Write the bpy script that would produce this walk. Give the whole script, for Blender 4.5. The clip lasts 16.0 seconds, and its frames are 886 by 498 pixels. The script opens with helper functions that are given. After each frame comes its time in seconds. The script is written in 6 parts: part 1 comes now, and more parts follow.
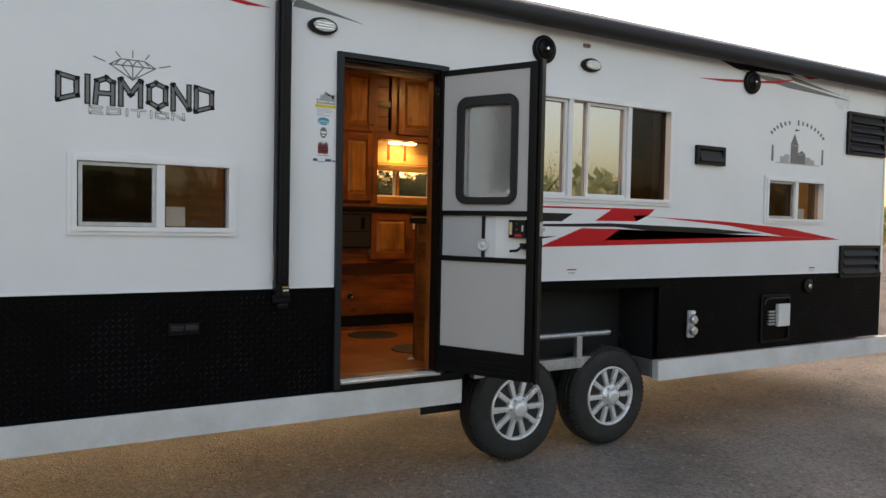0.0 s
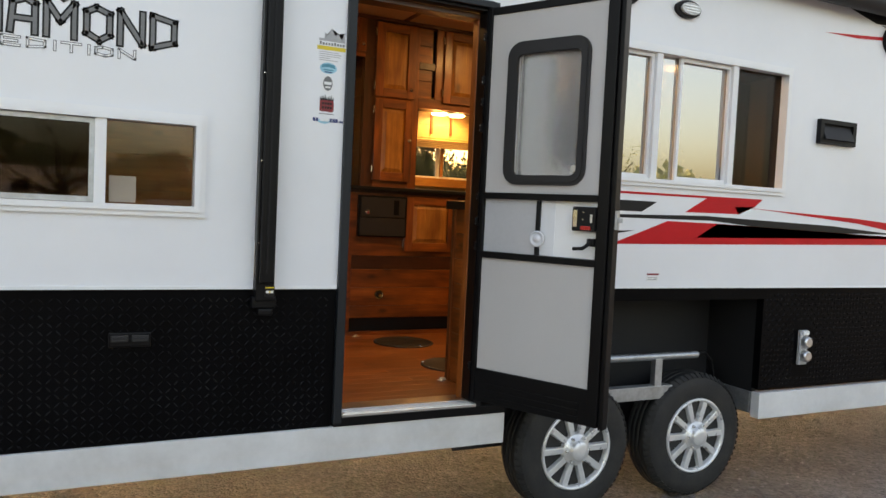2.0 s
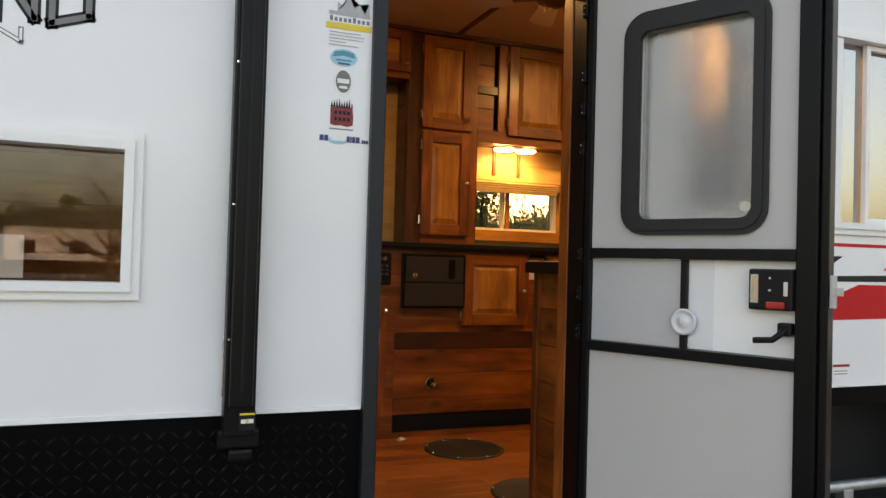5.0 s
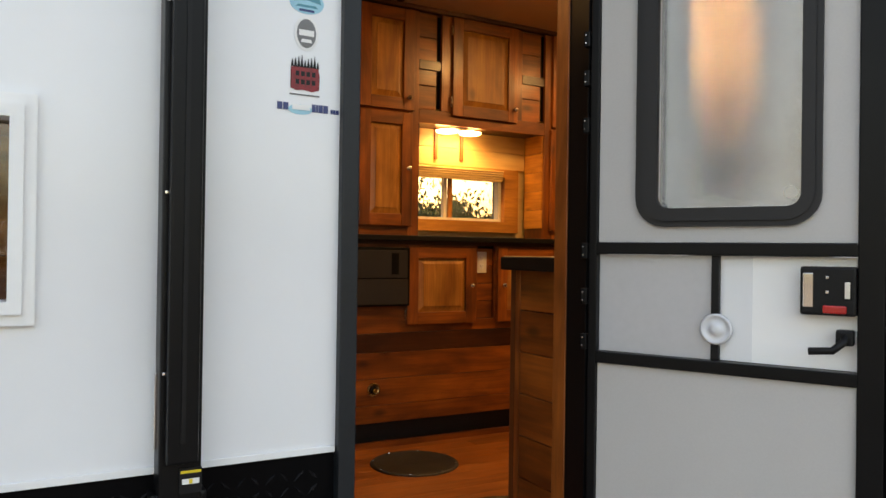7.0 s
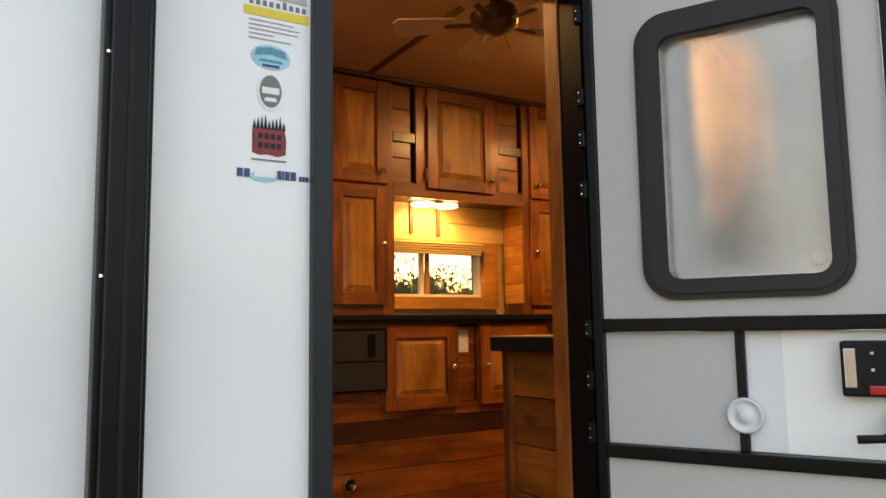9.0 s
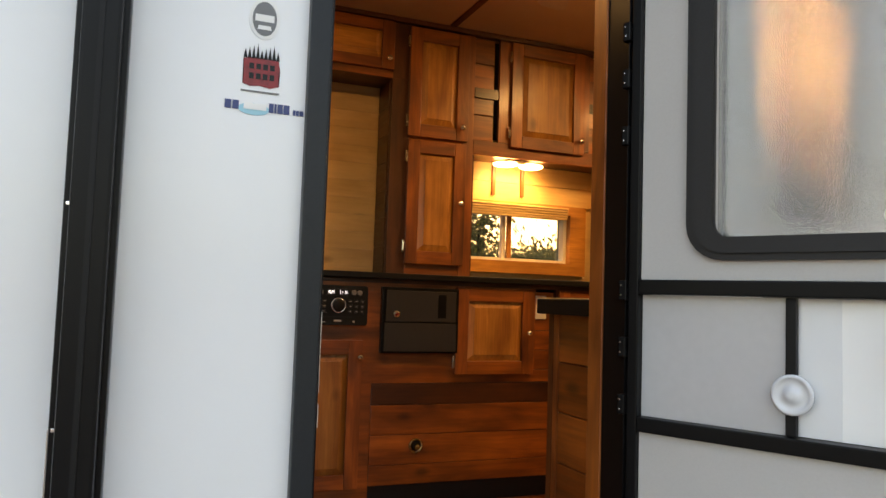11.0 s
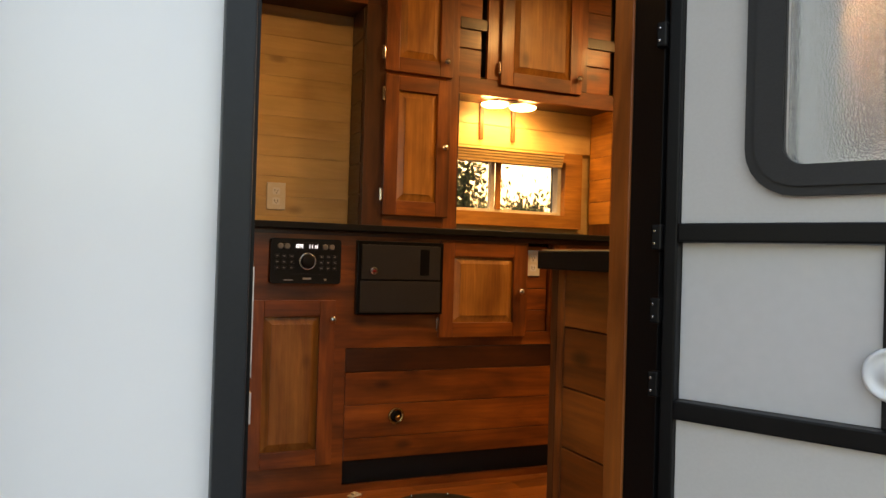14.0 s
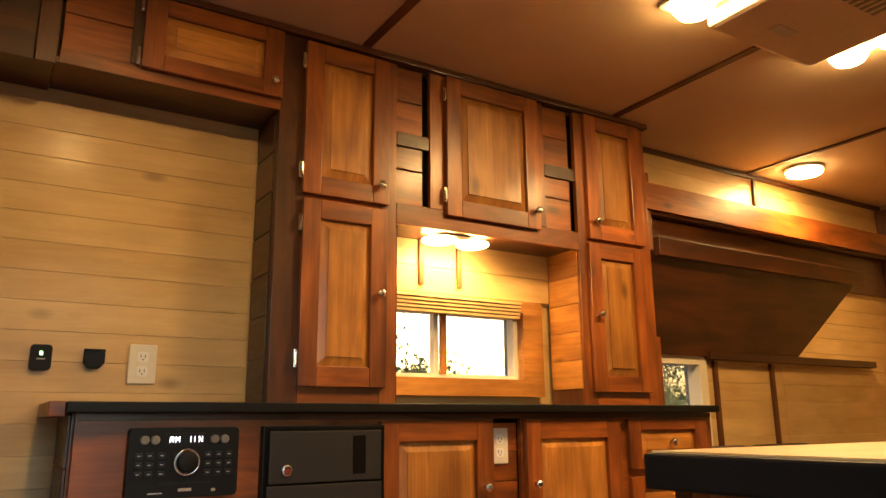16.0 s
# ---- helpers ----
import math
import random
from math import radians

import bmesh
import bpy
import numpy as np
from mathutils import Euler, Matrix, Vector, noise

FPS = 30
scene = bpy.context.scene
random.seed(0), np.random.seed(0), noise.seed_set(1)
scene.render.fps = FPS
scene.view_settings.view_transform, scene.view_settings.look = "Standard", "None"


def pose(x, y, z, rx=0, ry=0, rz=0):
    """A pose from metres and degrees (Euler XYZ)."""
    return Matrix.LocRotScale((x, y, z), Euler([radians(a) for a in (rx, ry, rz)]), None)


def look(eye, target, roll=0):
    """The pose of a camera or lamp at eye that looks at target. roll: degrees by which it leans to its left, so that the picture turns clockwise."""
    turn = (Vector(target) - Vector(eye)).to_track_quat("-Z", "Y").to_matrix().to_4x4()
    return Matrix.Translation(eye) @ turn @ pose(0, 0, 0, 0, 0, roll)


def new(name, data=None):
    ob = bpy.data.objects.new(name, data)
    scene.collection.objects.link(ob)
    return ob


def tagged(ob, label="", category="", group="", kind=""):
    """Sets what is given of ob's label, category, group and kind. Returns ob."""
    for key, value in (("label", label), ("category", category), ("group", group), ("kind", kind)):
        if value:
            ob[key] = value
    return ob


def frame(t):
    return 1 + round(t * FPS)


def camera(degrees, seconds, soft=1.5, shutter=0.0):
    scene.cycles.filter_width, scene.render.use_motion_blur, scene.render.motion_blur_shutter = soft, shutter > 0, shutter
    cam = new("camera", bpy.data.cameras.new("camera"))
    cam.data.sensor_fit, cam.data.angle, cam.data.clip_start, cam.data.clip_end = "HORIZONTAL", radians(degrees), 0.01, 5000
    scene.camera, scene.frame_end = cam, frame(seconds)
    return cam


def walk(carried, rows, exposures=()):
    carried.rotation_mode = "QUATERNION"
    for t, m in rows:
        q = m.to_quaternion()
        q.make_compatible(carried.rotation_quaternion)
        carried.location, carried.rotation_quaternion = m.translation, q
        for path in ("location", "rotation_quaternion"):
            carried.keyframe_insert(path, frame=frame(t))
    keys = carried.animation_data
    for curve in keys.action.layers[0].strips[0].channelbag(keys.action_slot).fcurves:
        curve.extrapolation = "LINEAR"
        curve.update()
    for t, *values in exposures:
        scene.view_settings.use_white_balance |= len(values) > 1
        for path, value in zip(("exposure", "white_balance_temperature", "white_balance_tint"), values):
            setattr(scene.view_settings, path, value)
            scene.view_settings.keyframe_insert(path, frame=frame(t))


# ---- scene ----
cam = camera(61.8, 16.0)
PATH = [
    (0, (-1.637, -3.942, 1.603), (-0.625, -2.219, 1.534), 1.1),
    (0.5, (-1.462, -3.787, 1.586), (-0.514, -2.029, 1.481), 2.0),
    (1, (-1.336, -3.492, 1.579), (-0.395, -1.729, 1.48), 2.3),
    (1.5, (-1.193, -3.276, 1.59), (-0.266, -1.506, 1.486), 2.5),
    (2, (-1.014, -3.067, 1.585), (-0.148, -1.267, 1.483), 2.7),
    (2.5, (-0.918, -2.877, 1.573), (-0.086, -1.061, 1.468), 2.7),
    (3, (-0.836, -2.623, 1.59), (-0.016, -0.802, 1.489), 1.8),
    (3.5, (-0.713, -2.434, 1.595), (0.05, -0.586, 1.548), 1.7),
    (4, (-0.591, -2.293, 1.615), (0.11, -0.42, 1.641), 2.1),
    (4.5, (-0.556, -2.129, 1.621), (0.14, -0.254, 1.672), 1.9),
    (5, (-0.573, -1.926, 1.621), (0.159, -0.065, 1.662), 1.6),
    (5.2, (-0.572, -1.877, 1.611), (0.189, -0.027, 1.634), 1.8),
    (7.3, (-0.601, -1.367, 1.652), (0.41, 0.358, 1.675), 0.7),
    (7.5, (-0.601, -1.306, 1.641), (0.437, 0.4, 1.758), 0.1),
    (8, (-0.579, -1.296, 1.67), (0.468, 0.392, 1.899), -0.6),
    (8.5, (-0.563, -1.282, 1.67), (0.496, 0.4, 1.893), -1.1),
    (11, (-0.276, -1.273, 1.632), (0.46, 0.582, 1.764), 1.9),
    (11.5, (-0.26, -1.266, 1.628), (0.467, 0.594, 1.74), 1.8),
    (12, (-0.247, -1.263, 1.613), (0.468, 0.604, 1.669), 2.1),
    (12.5, (-0.25, -1.259, 1.602), (0.432, 0.621, 1.621), 2.7),
    (13, (-0.239, -1.232, 1.601), (0.432, 0.652, 1.59), 2.7),
    (13.5, (-0.183, -1.12, 1.602), (0.527, 0.75, 1.593), 1.9),
    (14, (-0.136, -0.942, 1.62), (0.644, 0.899, 1.64), 1.7),
    (14.5, (-0.04, -0.733, 1.63), (0.808, 1.073, 1.77), 1.7),
    (15, (0.016, -0.518, 1.648), (0.874, 1.274, 1.873), 1.8),
    (15.5, (0.007, -0.271, 1.67), (1.001, 1.427, 2.028), 0.2),
    (16, (0.021, -0.136, 1.679), (1.048, 1.518, 2.135), -0.5),
]
EXPOSURES = [(0, 1.92, 7800, 23), (1.0, 2.2, 7900, 23), (2.5, 2.48, 8000, 23), (5.0, 2.5, 8200, 23), (8.5, 2.7, 8200, 23),
             (14.0, 2.7, 8100, 21), (14.5, 2.95, 7850, 19), (15.0, 3.2, 7450, 16), (15.5, 3.3, 7000, 13), (16, 3.5, 6700, 11)]
walk(cam, [(t, look(eye, target, roll)) for t, eye, target, roll in PATH], EXPOSURES)

# ---- world, sun, exposure ----
SUN_EL, SUN_ROT = 9.0, 20.0
world = bpy.data.worlds.new("world")
scene.world = world
world.use_nodes = True
wn = world.node_tree.nodes
sky = wn.new("ShaderNodeTexSky")
sky.sky_type, sky.sun_disc = "NISHITA", False
sky.sun_elevation, sky.sun_rotation = radians(SUN_EL), radians(SUN_ROT)
sky.air_density, sky.dust_density, sky.ozone_density = 1.0, 4.0, 1.0
wn["Background"].inputs["Strength"].default_value = 0.15
world.node_tree.links.new(sky.outputs[0], wn["Background"].inputs["Color"])
sun = new("sun", bpy.data.lights.new("sun", "SUN"))
sun.data.energy, sun.data.angle, sun.data.color = 0.6, radians(60), (1.0, 0.90, 0.80)
sun.matrix_world = look((math.sin(radians(SUN_ROT)), math.cos(radians(SUN_ROT)), 1.7), (0, 0, 0))


def lamp_at(name, x, y, z, power, size, colour=(1.0, 0.59, 0.21)):
    """A downward disc lamp under a light fitting."""
    lamp = new(name, bpy.data.lights.new(name, "AREA"))
    lamp.data.shape, lamp.data.size, lamp.data.energy, lamp.data.color = "DISK", size, power, colour
    lamp.matrix_world = pose(x, y, z)
    return lamp


lamp_at("counter_lamp", 1.38, 2.08, 2.292, 0.28, 0.10)
lamp_at("counter_lamp", 1.53, 2.08, 2.292, 0.28, 0.10)
lamp_at("ceiling_lamp", 1.77, 1.12, 2.872, 1.75, 0.16)
lamp_at("ceiling_lamp", 2.49, 1.05, 2.872, 1.45, 0.16)
lamp_at("ceiling_lamp", 3.55, 1.98, 2.90, 1.9, 0.16)
lamp_at("ceiling_lamp", 0.25, 0.95, 2.88, 0.85, 0.16)


# ---- materials ----
def material(name, base, rough=0.5, metal=0.0, vary=0.12, scale=6.0, stretch=(1, 1, 1), bump=0.05, bump_scale=60.0,
             spec=0.5, per_piece=0.0, dark=None, coat=0.0):
    """A painted or plain surface: colour varied at two scales and by piece, roughness varied, fine relief."""
    m = bpy.data.materials.new(name)
    m.use_nodes = True
    nt = m.node_tree
    n, link = nt.nodes, nt.links.new
    b = n["Principled BSDF"]
    co = n.new("ShaderNodeTexCoord")
    mp = n.new("ShaderNodeMapping")
    mp.inputs["Scale"].default_value = stretch
    link(co.outputs["Object"], mp.inputs["Vector"])
    info = n.new("ShaderNodeObjectInfo")
    if per_piece:
        add = n.new("ShaderNodeVectorMath")
        add.operation = "ADD"
        k = n.new("ShaderNodeMath")
        k.operation = "MULTIPLY"
        k.inputs[1].default_value = 37.0
        link(info.outputs["Random"], k.inputs[0])
        link(mp.outputs[0], add.inputs[0])
        link(k.outputs[0], add.inputs[1])
        vec = add.outputs[0]
    else:
        vec = mp.outputs[0]
    big = n.new("ShaderNodeTexNoise")
    big.inputs["Scale"].default_value, big.inputs["Detail"].default_value = scale, 5
    link(vec, big.inputs["Vector"])
    small = n.new("ShaderNodeTexNoise")
    small.inputs["Scale"].default_value, small.inputs["Detail"].default_value = bump_scale, 3
    link(vec, small.inputs["Vector"])
    ramp = n.new("ShaderNodeValToRGB")
    d = dark or tuple(c * (1 - vary * 2) for c in base)
    ramp.color_ramp.elements[0].position, ramp.color_ramp.elements[1].position = 0.32, 0.68
    ramp.color_ramp.elements[0].color, ramp.color_ramp.elements[1].color = (*d, 1), (*base, 1)
    link(big.outputs["Fac"], ramp.inputs["Fac"])
    mixed = n.new("ShaderNodeMixRGB")
    mixed.blend_type = "OVERLAY"
    mixed.inputs["Fac"].default_value = min(0.5, vary * 1.5)
    link(ramp.outputs[0], mixed.inputs[1])
    link(small.outputs["Fac"], mixed.inputs[2])
    out = mixed.outputs[0]
    if per_piece:
        hsv = n.new("ShaderNodeHueSaturation")
        rng = n.new("ShaderNodeMapRange")
        rng.inputs["To Min"].default_value, rng.inputs["To Max"].default_value = 1 - per_piece, 1 + per_piece * 0.7
        link(info.outputs["Random"], rng.inputs["Value"])
        link(rng.outputs[0], hsv.inputs["Value"])
        link(out, hsv.inputs["Color"])
        out = hsv.outputs[0]
    link(out, b.inputs["Base Color"])
    rr = n.new("ShaderNodeMapRange")
    rr.inputs["To Min"].default_value, rr.inputs["To Max"].default_value = max(0.02, rough - 0.12), min(1, rough + 0.12)
    link(big.outputs["Fac"], rr.inputs["Value"])
    link(rr.outputs[0], b.inputs["Roughness"])
    b.inputs["Metallic"].default_value, b.inputs["Specular IOR Level"].default_value = metal, spec
    b.inputs["Coat Weight"].default_value, b.inputs["Coat Roughness"].default_value = coat, 0.12
    bp = n.new("ShaderNodeBump")
    bp.inputs["Strength"].default_value, bp.inputs["Distance"].default_value = bump, 0.004
    link(small.outputs["Fac"], bp.inputs["Height"])
    link(bp.outputs[0], b.inputs["Normal"])
    return m


def wood(name, light, dark, axis="x", rough=0.42, knots=0.6, per_piece=0.25, coat=0.25, grain=1.0, streaks=0.45):
    """Stained softwood: long grain along an axis, streaks, dark knots, tone varied by piece."""
    m = bpy.data.materials.new(name)
    m.use_nodes = True
    nt = m.node_tree
    n, link = nt.nodes, nt.links.new
    b = n["Principled BSDF"]
    co = n.new("ShaderNodeTexCoord")
    info = n.new("ShaderNodeObjectInfo")
    k = n.new("ShaderNodeMath")
    k.operation = "MULTIPLY"
    k.inputs[1].default_value = 53.0
    link(info.outputs["Random"], k.inputs[0])
    add = n.new("ShaderNodeVectorMath")
    add.operation = "ADD"
    link(co.outputs["Object"], add.inputs[0])
    link(k.outputs[0], add.inputs[1])

    def stretched(long, across):
        mp = n.new("ShaderNodeMapping")
        mp.inputs["Scale"].default_value = tuple(long if a == axis else across for a in "xyz")
        link(add.outputs[0], mp.inputs["Vector"])
        return mp.outputs[0]

    warp = n.new("ShaderNodeTexNoise")
    warp.inputs["Scale"].default_value, warp.inputs["Detail"].default_value, warp.inputs["Distortion"].default_value = 1.0, 6, 1.2
    link(stretched(1.8, 10.0 * grain), warp.inputs["Vector"])
    fine = n.new("ShaderNodeTexNoise")
    fine.inputs["Scale"].default_value, fine.inputs["Detail"].default_value = 1.0, 4
    link(stretched(9.0, 130.0), fine.inputs["Vector"])
    ramp = n.new("ShaderNodeValToRGB")
    e = ramp.color_ramp.elements
    e[0].position, e[1].position = 0.27, 0.70
    e[0].color, e[1].color = (*dark, 1), (*light, 1)
    link(warp.outputs["Fac"], ramp.inputs["Fac"])
    streak = n.new("ShaderNodeMixRGB")
    streak.blend_type, streak.inputs["Fac"].default_value = "OVERLAY", streaks * 0.6
    link(ramp.outputs[0], streak.inputs[1])
    link(fine.outputs["Fac"], streak.inputs[2])
    rings = n.new("ShaderNodeTexNoise")          # growth rings between streaks and pores
    rings.inputs["Scale"].default_value, rings.inputs["Detail"].default_value, rings.inputs["Distortion"].default_value = 1.0, 3, 0.8
    link(stretched(2.2, 48.0 * grain), rings.inputs["Vector"])
    tone = n.new("ShaderNodeValToRGB")
    tone.color_ramp.elements[0].position, tone.color_ramp.elements[1].position = 0.36, 0.60
    tone.color_ramp.elements[0].color = (1 - streaks * 0.45, 1 - streaks * 0.5, 1 - streaks * 0.55, 1)
    link(rings.outputs["Fac"], tone.inputs["Fac"])
    blot = n.new("ShaderNodeTexNoise")           # uneven stain
    blot.inputs["Scale"].default_value, blot.inputs["Detail"].default_value = 1.0, 4
    link(stretched(4.0, 7.0), blot.inputs["Vector"])
    stain = n.new("ShaderNodeValToRGB")
    stain.color_ramp.elements[0].position, stain.color_ramp.elements[1].position = 0.34, 0.66
    stain.color_ramp.elements[0].color = (1 - streaks * 0.8, 1 - streaks * 0.88, 1 - streaks * 0.92, 1)
    link(blot.outputs["Fac"], stain.inputs["Fac"])
    both, stained = n.new("ShaderNodeMixRGB"), n.new("ShaderNodeMixRGB")
    both.blend_type = stained.blend_type = "MULTIPLY"
    both.inputs["Fac"].default_value = stained.inputs["Fac"].default_value = 1.0
    link(tone.outputs[0], both.inputs[1])
    link(stain.outputs[0], both.inputs[2])
    link(streak.outputs[0], stained.inputs[1])
    link(both.outputs[0], stained.inputs[2])
    vor = n.new("ShaderNodeTexVoronoi")
    vor.inputs["Scale"].default_value = 1.0
    link(stretched(3.2, 6.5), vor.inputs["Vector"])
    kr = n.new("ShaderNodeValToRGB")
    kr.color_ramp.elements[0].position, kr.color_ramp.elements[1].position = 0.05, 0.15
    kr.color_ramp.elements[0].color = (1 - knots, 1 - knots, 1 - knots, 1)
    link(vor.outputs["Distance"], kr.inputs["Fac"])
    mul = n.new("ShaderNodeMixRGB")
    mul.blend_type, mul.inputs["Fac"].default_value = "MULTIPLY", 1.0
    link(stained.outputs[0], mul.inputs[1])
    link(kr.outputs[0], mul.inputs[2])
    hsv = n.new("ShaderNodeHueSaturation")
    rng = n.new("ShaderNodeMapRange")
    rng.inputs["To Min"].default_value, rng.inputs["To Max"].default_value = 1 - per_piece, 1 + per_piece
    link(info.outputs["Random"], rng.inputs["Value"])
    link(rng.outputs[0], hsv.inputs["Value"])
    link(mul.outputs[0], hsv.inputs["Color"])
    link(hsv.outputs[0], b.inputs["Base Color"])
    rr = n.new("ShaderNodeMapRange")
    rr.inputs["To Min"].default_value, rr.inputs["To Max"].default_value = rough - 0.12, rough + 0.15
    link(fine.outputs["Fac"], rr.inputs["Value"])
    link(rr.outputs[0], b.inputs["Roughness"])
    b.inputs["Coat Weight"].default_value, b.inputs["Coat Roughness"].default_value = coat, 0.2
    bp = n.new("ShaderNodeBump")
    bp.inputs["Strength"].default_value, bp.inputs["Distance"].default_value = 0.18, 0.002
    link(fine.outputs["Fac"], bp.inputs["Height"])
    link(bp.outputs[0], b.inputs["Normal"])
    return m


def glass_material(name, tint=(1, 1, 1), rough=0.0, bump=0.0, clear=0.9, reflect=0.05):
    """A thin pane: mostly see-through, with Fresnel gloss; bump and roughness for frosted panes."""
    m = bpy.data.materials.new(name)
    m.use_nodes = True
    n, link = m.node_tree.nodes, m.node_tree.links.new
    n.remove(n["Principled BSDF"])
    gloss, mix = n.new("ShaderNodeBsdfGlossy"), n.new("ShaderNodeMixShader")
    weight, power, fres = n.new("ShaderNodeLayerWeight"), n.new("ShaderNodeMath"), n.new("ShaderNodeMath")
    power.operation, power.inputs[1].default_value = "POWER", 4.0
    fres.operation, fres.inputs[1].default_value, fres.inputs[2].default_value = "MULTIPLY_ADD", 0.7, 0.05 if rough else reflect
    link(weight.outputs["Facing"], power.inputs[0])
    link(power.outputs[0], fres.inputs[0])
    gloss.inputs["Roughness"].default_value = max(rough * 0.5, 0.01)
    if rough:
        through_node = n.new("ShaderNodeBsdfRefraction")
        through_node.inputs["Roughness"].default_value, through_node.inputs["IOR"].default_value = rough, 1.33
        through_node.inputs["Color"].default_value = (0.84, 0.83, 0.81, 1)
        nz, bp, co = n.new("ShaderNodeTexNoise"), n.new("ShaderNodeBump"), n.new("ShaderNodeTexCoord")
        nz.inputs["Scale"].default_value = 320
        bp.inputs["Strength"].default_value, bp.inputs["Distance"].default_value = bump, 0.003
        link(co.outputs["Object"], nz.inputs["Vector"])
        link(nz.outputs["Fac"], bp.inputs["Height"])
        link(bp.outputs[0], through_node.inputs["Normal"])
        link(bp.outputs[0], gloss.inputs["Normal"])
        diffuse, part = n.new("ShaderNodeBsdfDiffuse"), n.new("ShaderNodeMixShader")
        diffuse.inputs["Color"].default_value = (0.75, 0.78, 0.78, 1)
        part.inputs["Fac"].default_value = 0.14
        link(through_node.outputs[0], part.inputs[1])
        link(diffuse.outputs[0], part.inputs[2])
        base = part
    else:
        base = n.new("ShaderNodeBsdfTransparent")
    if not rough:
        base.inputs["Color"].default_value = (*(c * clear for c in tint), 1)
    link(fres.outputs[0], mix.inputs["Fac"])
    link(base.outputs[0], mix.inputs[1])
    link(gloss.outputs[0], mix.inputs[2])
    link(mix.outputs[0], n["Material Output"].inputs["Surface"])
    return m


def glow(name, colour, strength):
    m = bpy.data.materials.new(name)
    m.use_nodes = True
    b = m.node_tree.nodes["Principled BSDF"]
    b.inputs["Base Color"].default_value = (0.9, 0.88, 0.8, 1)
    b.inputs["Emission Color"].default_value, b.inputs["Emission Strength"].default_value = (*colour, 1), strength
    return m


WHITE = material("white_gelcoat", (0.80, 0.81, 0.82), 0.32, vary=0.03, scale=1.6, bump=0.04, bump_scale=14, coat=0.3)
WHITE_VINYL = material("white_vinyl", (0.82, 0.82, 0.81), 0.38, vary=0.02, bump=0.02)
DOOR_GREY = material("door_skin", (0.53, 0.51, 0.49), 0.5, vary=0.03, scale=2, bump=0.05, bump_scale=200)
ACRYLIC = material("acrylic_panel", (0.52, 0.52, 0.525), 0.2, vary=0.03, scale=2, bump=0.0, coat=0.6)
LATCH_WHITE = material("bright_white_panel", (0.93, 0.93, 0.92), 0.3, vary=0.01, scale=2, bump=0.0, coat=0.3)
BLACK = material("black_metal", (0.005, 0.005, 0.0055), 0.36, spec=0.16, vary=0.1, bump=0.04, bump_scale=220)
DARK_FRAME = material("charcoal_metal", (0.016, 0.019, 0.022), 0.4, spec=0.25, vary=0.1, bump=0.05, bump_scale=160)
TREAD = material("black_tread_plate", (0.003, 0.003, 0.0035), 0.36, vary=0.2, scale=3, bump=0.03, spec=0.05)
# ridge colour lifted above the plate's to paint in their shine
TREAD_TOP = material("shine_lightened_ridges", (0.010, 0.010, 0.011), 0.26, vary=0.2, scale=3, bump=0.03, spec=0.14)
PLASTIC = material("black_plastic", (0.007, 0.007, 0.0075), 0.48, spec=0.22, vary=0.12, bump=0.1, bump_scale=300)
RIM = material("machined_alloy", (0.80, 0.80, 0.79), 0.3, 0.45, vary=0.05, scale=14, bump=0.02, coat=0.3)
WINDOW_RUBBER = material("grey_black_plastic", (0.026, 0.025, 0.025), 0.55, spec=0.3, vary=0.1, bump=0.08, bump_scale=250)
CANVAS = material("awning_vinyl", (0.014, 0.015, 0.017), 0.55, vary=0.15, scale=4, stretch=(0.5, 6, 6), bump=0.2, bump_scale=40)
RAIL = material("painted_rail", (0.70, 0.70, 0.69), 0.4, vary=0.08, scale=3, bump=0.06, bump_scale=40, dark=(0.55, 0.54, 0.52))
ALUMINIUM = material("aluminium", (0.72, 0.72, 0.71), 0.32, 1.0, vary=0.08, scale=8, bump=0.03)
GALVANISED = material("galvanised_steel", (0.52, 0.54, 0.55), 0.42, 0.8, vary=0.14, scale=18, bump=0.05)
CHROME = material("polished_nickel", (0.80, 0.78, 0.74), 0.14, 1.0, vary=0.04, bump=0.0)
BRASS = material("aged_brass", (0.50, 0.36, 0.16), 0.25, 1.0, vary=0.15, bump=0.03)
RUBBER = material("tyre_rubber", (0.014, 0.014, 0.014), 0.75, vary=0.2, scale=9, bump=0.15, bump_scale=90, dark=(0.024, 0.022, 0.019))
PAPER = material("white_paper", (0.82, 0.82, 0.80), 0.7, vary=0.03, bump=0.03)
RED = material("red_vinyl", (0.60, 0.006, 0.012), 0.42, vary=0.06, bump=0.0, spec=0.25)
BLACK_VINYL = material("black_vinyl", (0.009, 0.009, 0.010), 0.4, spec=0.25, vary=0.06, bump=0.0)
GREY_VINYL = material("grey_vinyl", (0.16, 0.16, 0.16), 0.32, vary=0.1, bump=0.0)
PALE_VINYL = material("pale_grey_vinyl", (0.42, 0.42, 0.42), 0.34, vary=0.08, bump=0.0)
TEAL = material("teal_print", (0.05, 0.28, 0.36), 0.4, vary=0.12, scale=60, bump=0.0)
SKY_BLUE = material("light_blue_print", (0.30, 0.62, 0.74), 0.4, vary=0.08, bump=0.0)
NAVY = material("navy_print", (0.02, 0.04, 0.16), 0.4, vary=0.05, bump=0.0)
YELLOW = material("yellow_print", (0.78, 0.58, 0.03), 0.4, vary=0.05, bump=0.0)
DEEP_RED = material("dark_red_print", (0.30, 0.015, 0.02), 0.45, vary=0.2, scale=80, bump=0.0)
SEAT = material("black_leather", (0.015, 0.013, 0.012), 0.42, vary=0.2, bump=0.25, bump_scale=120)
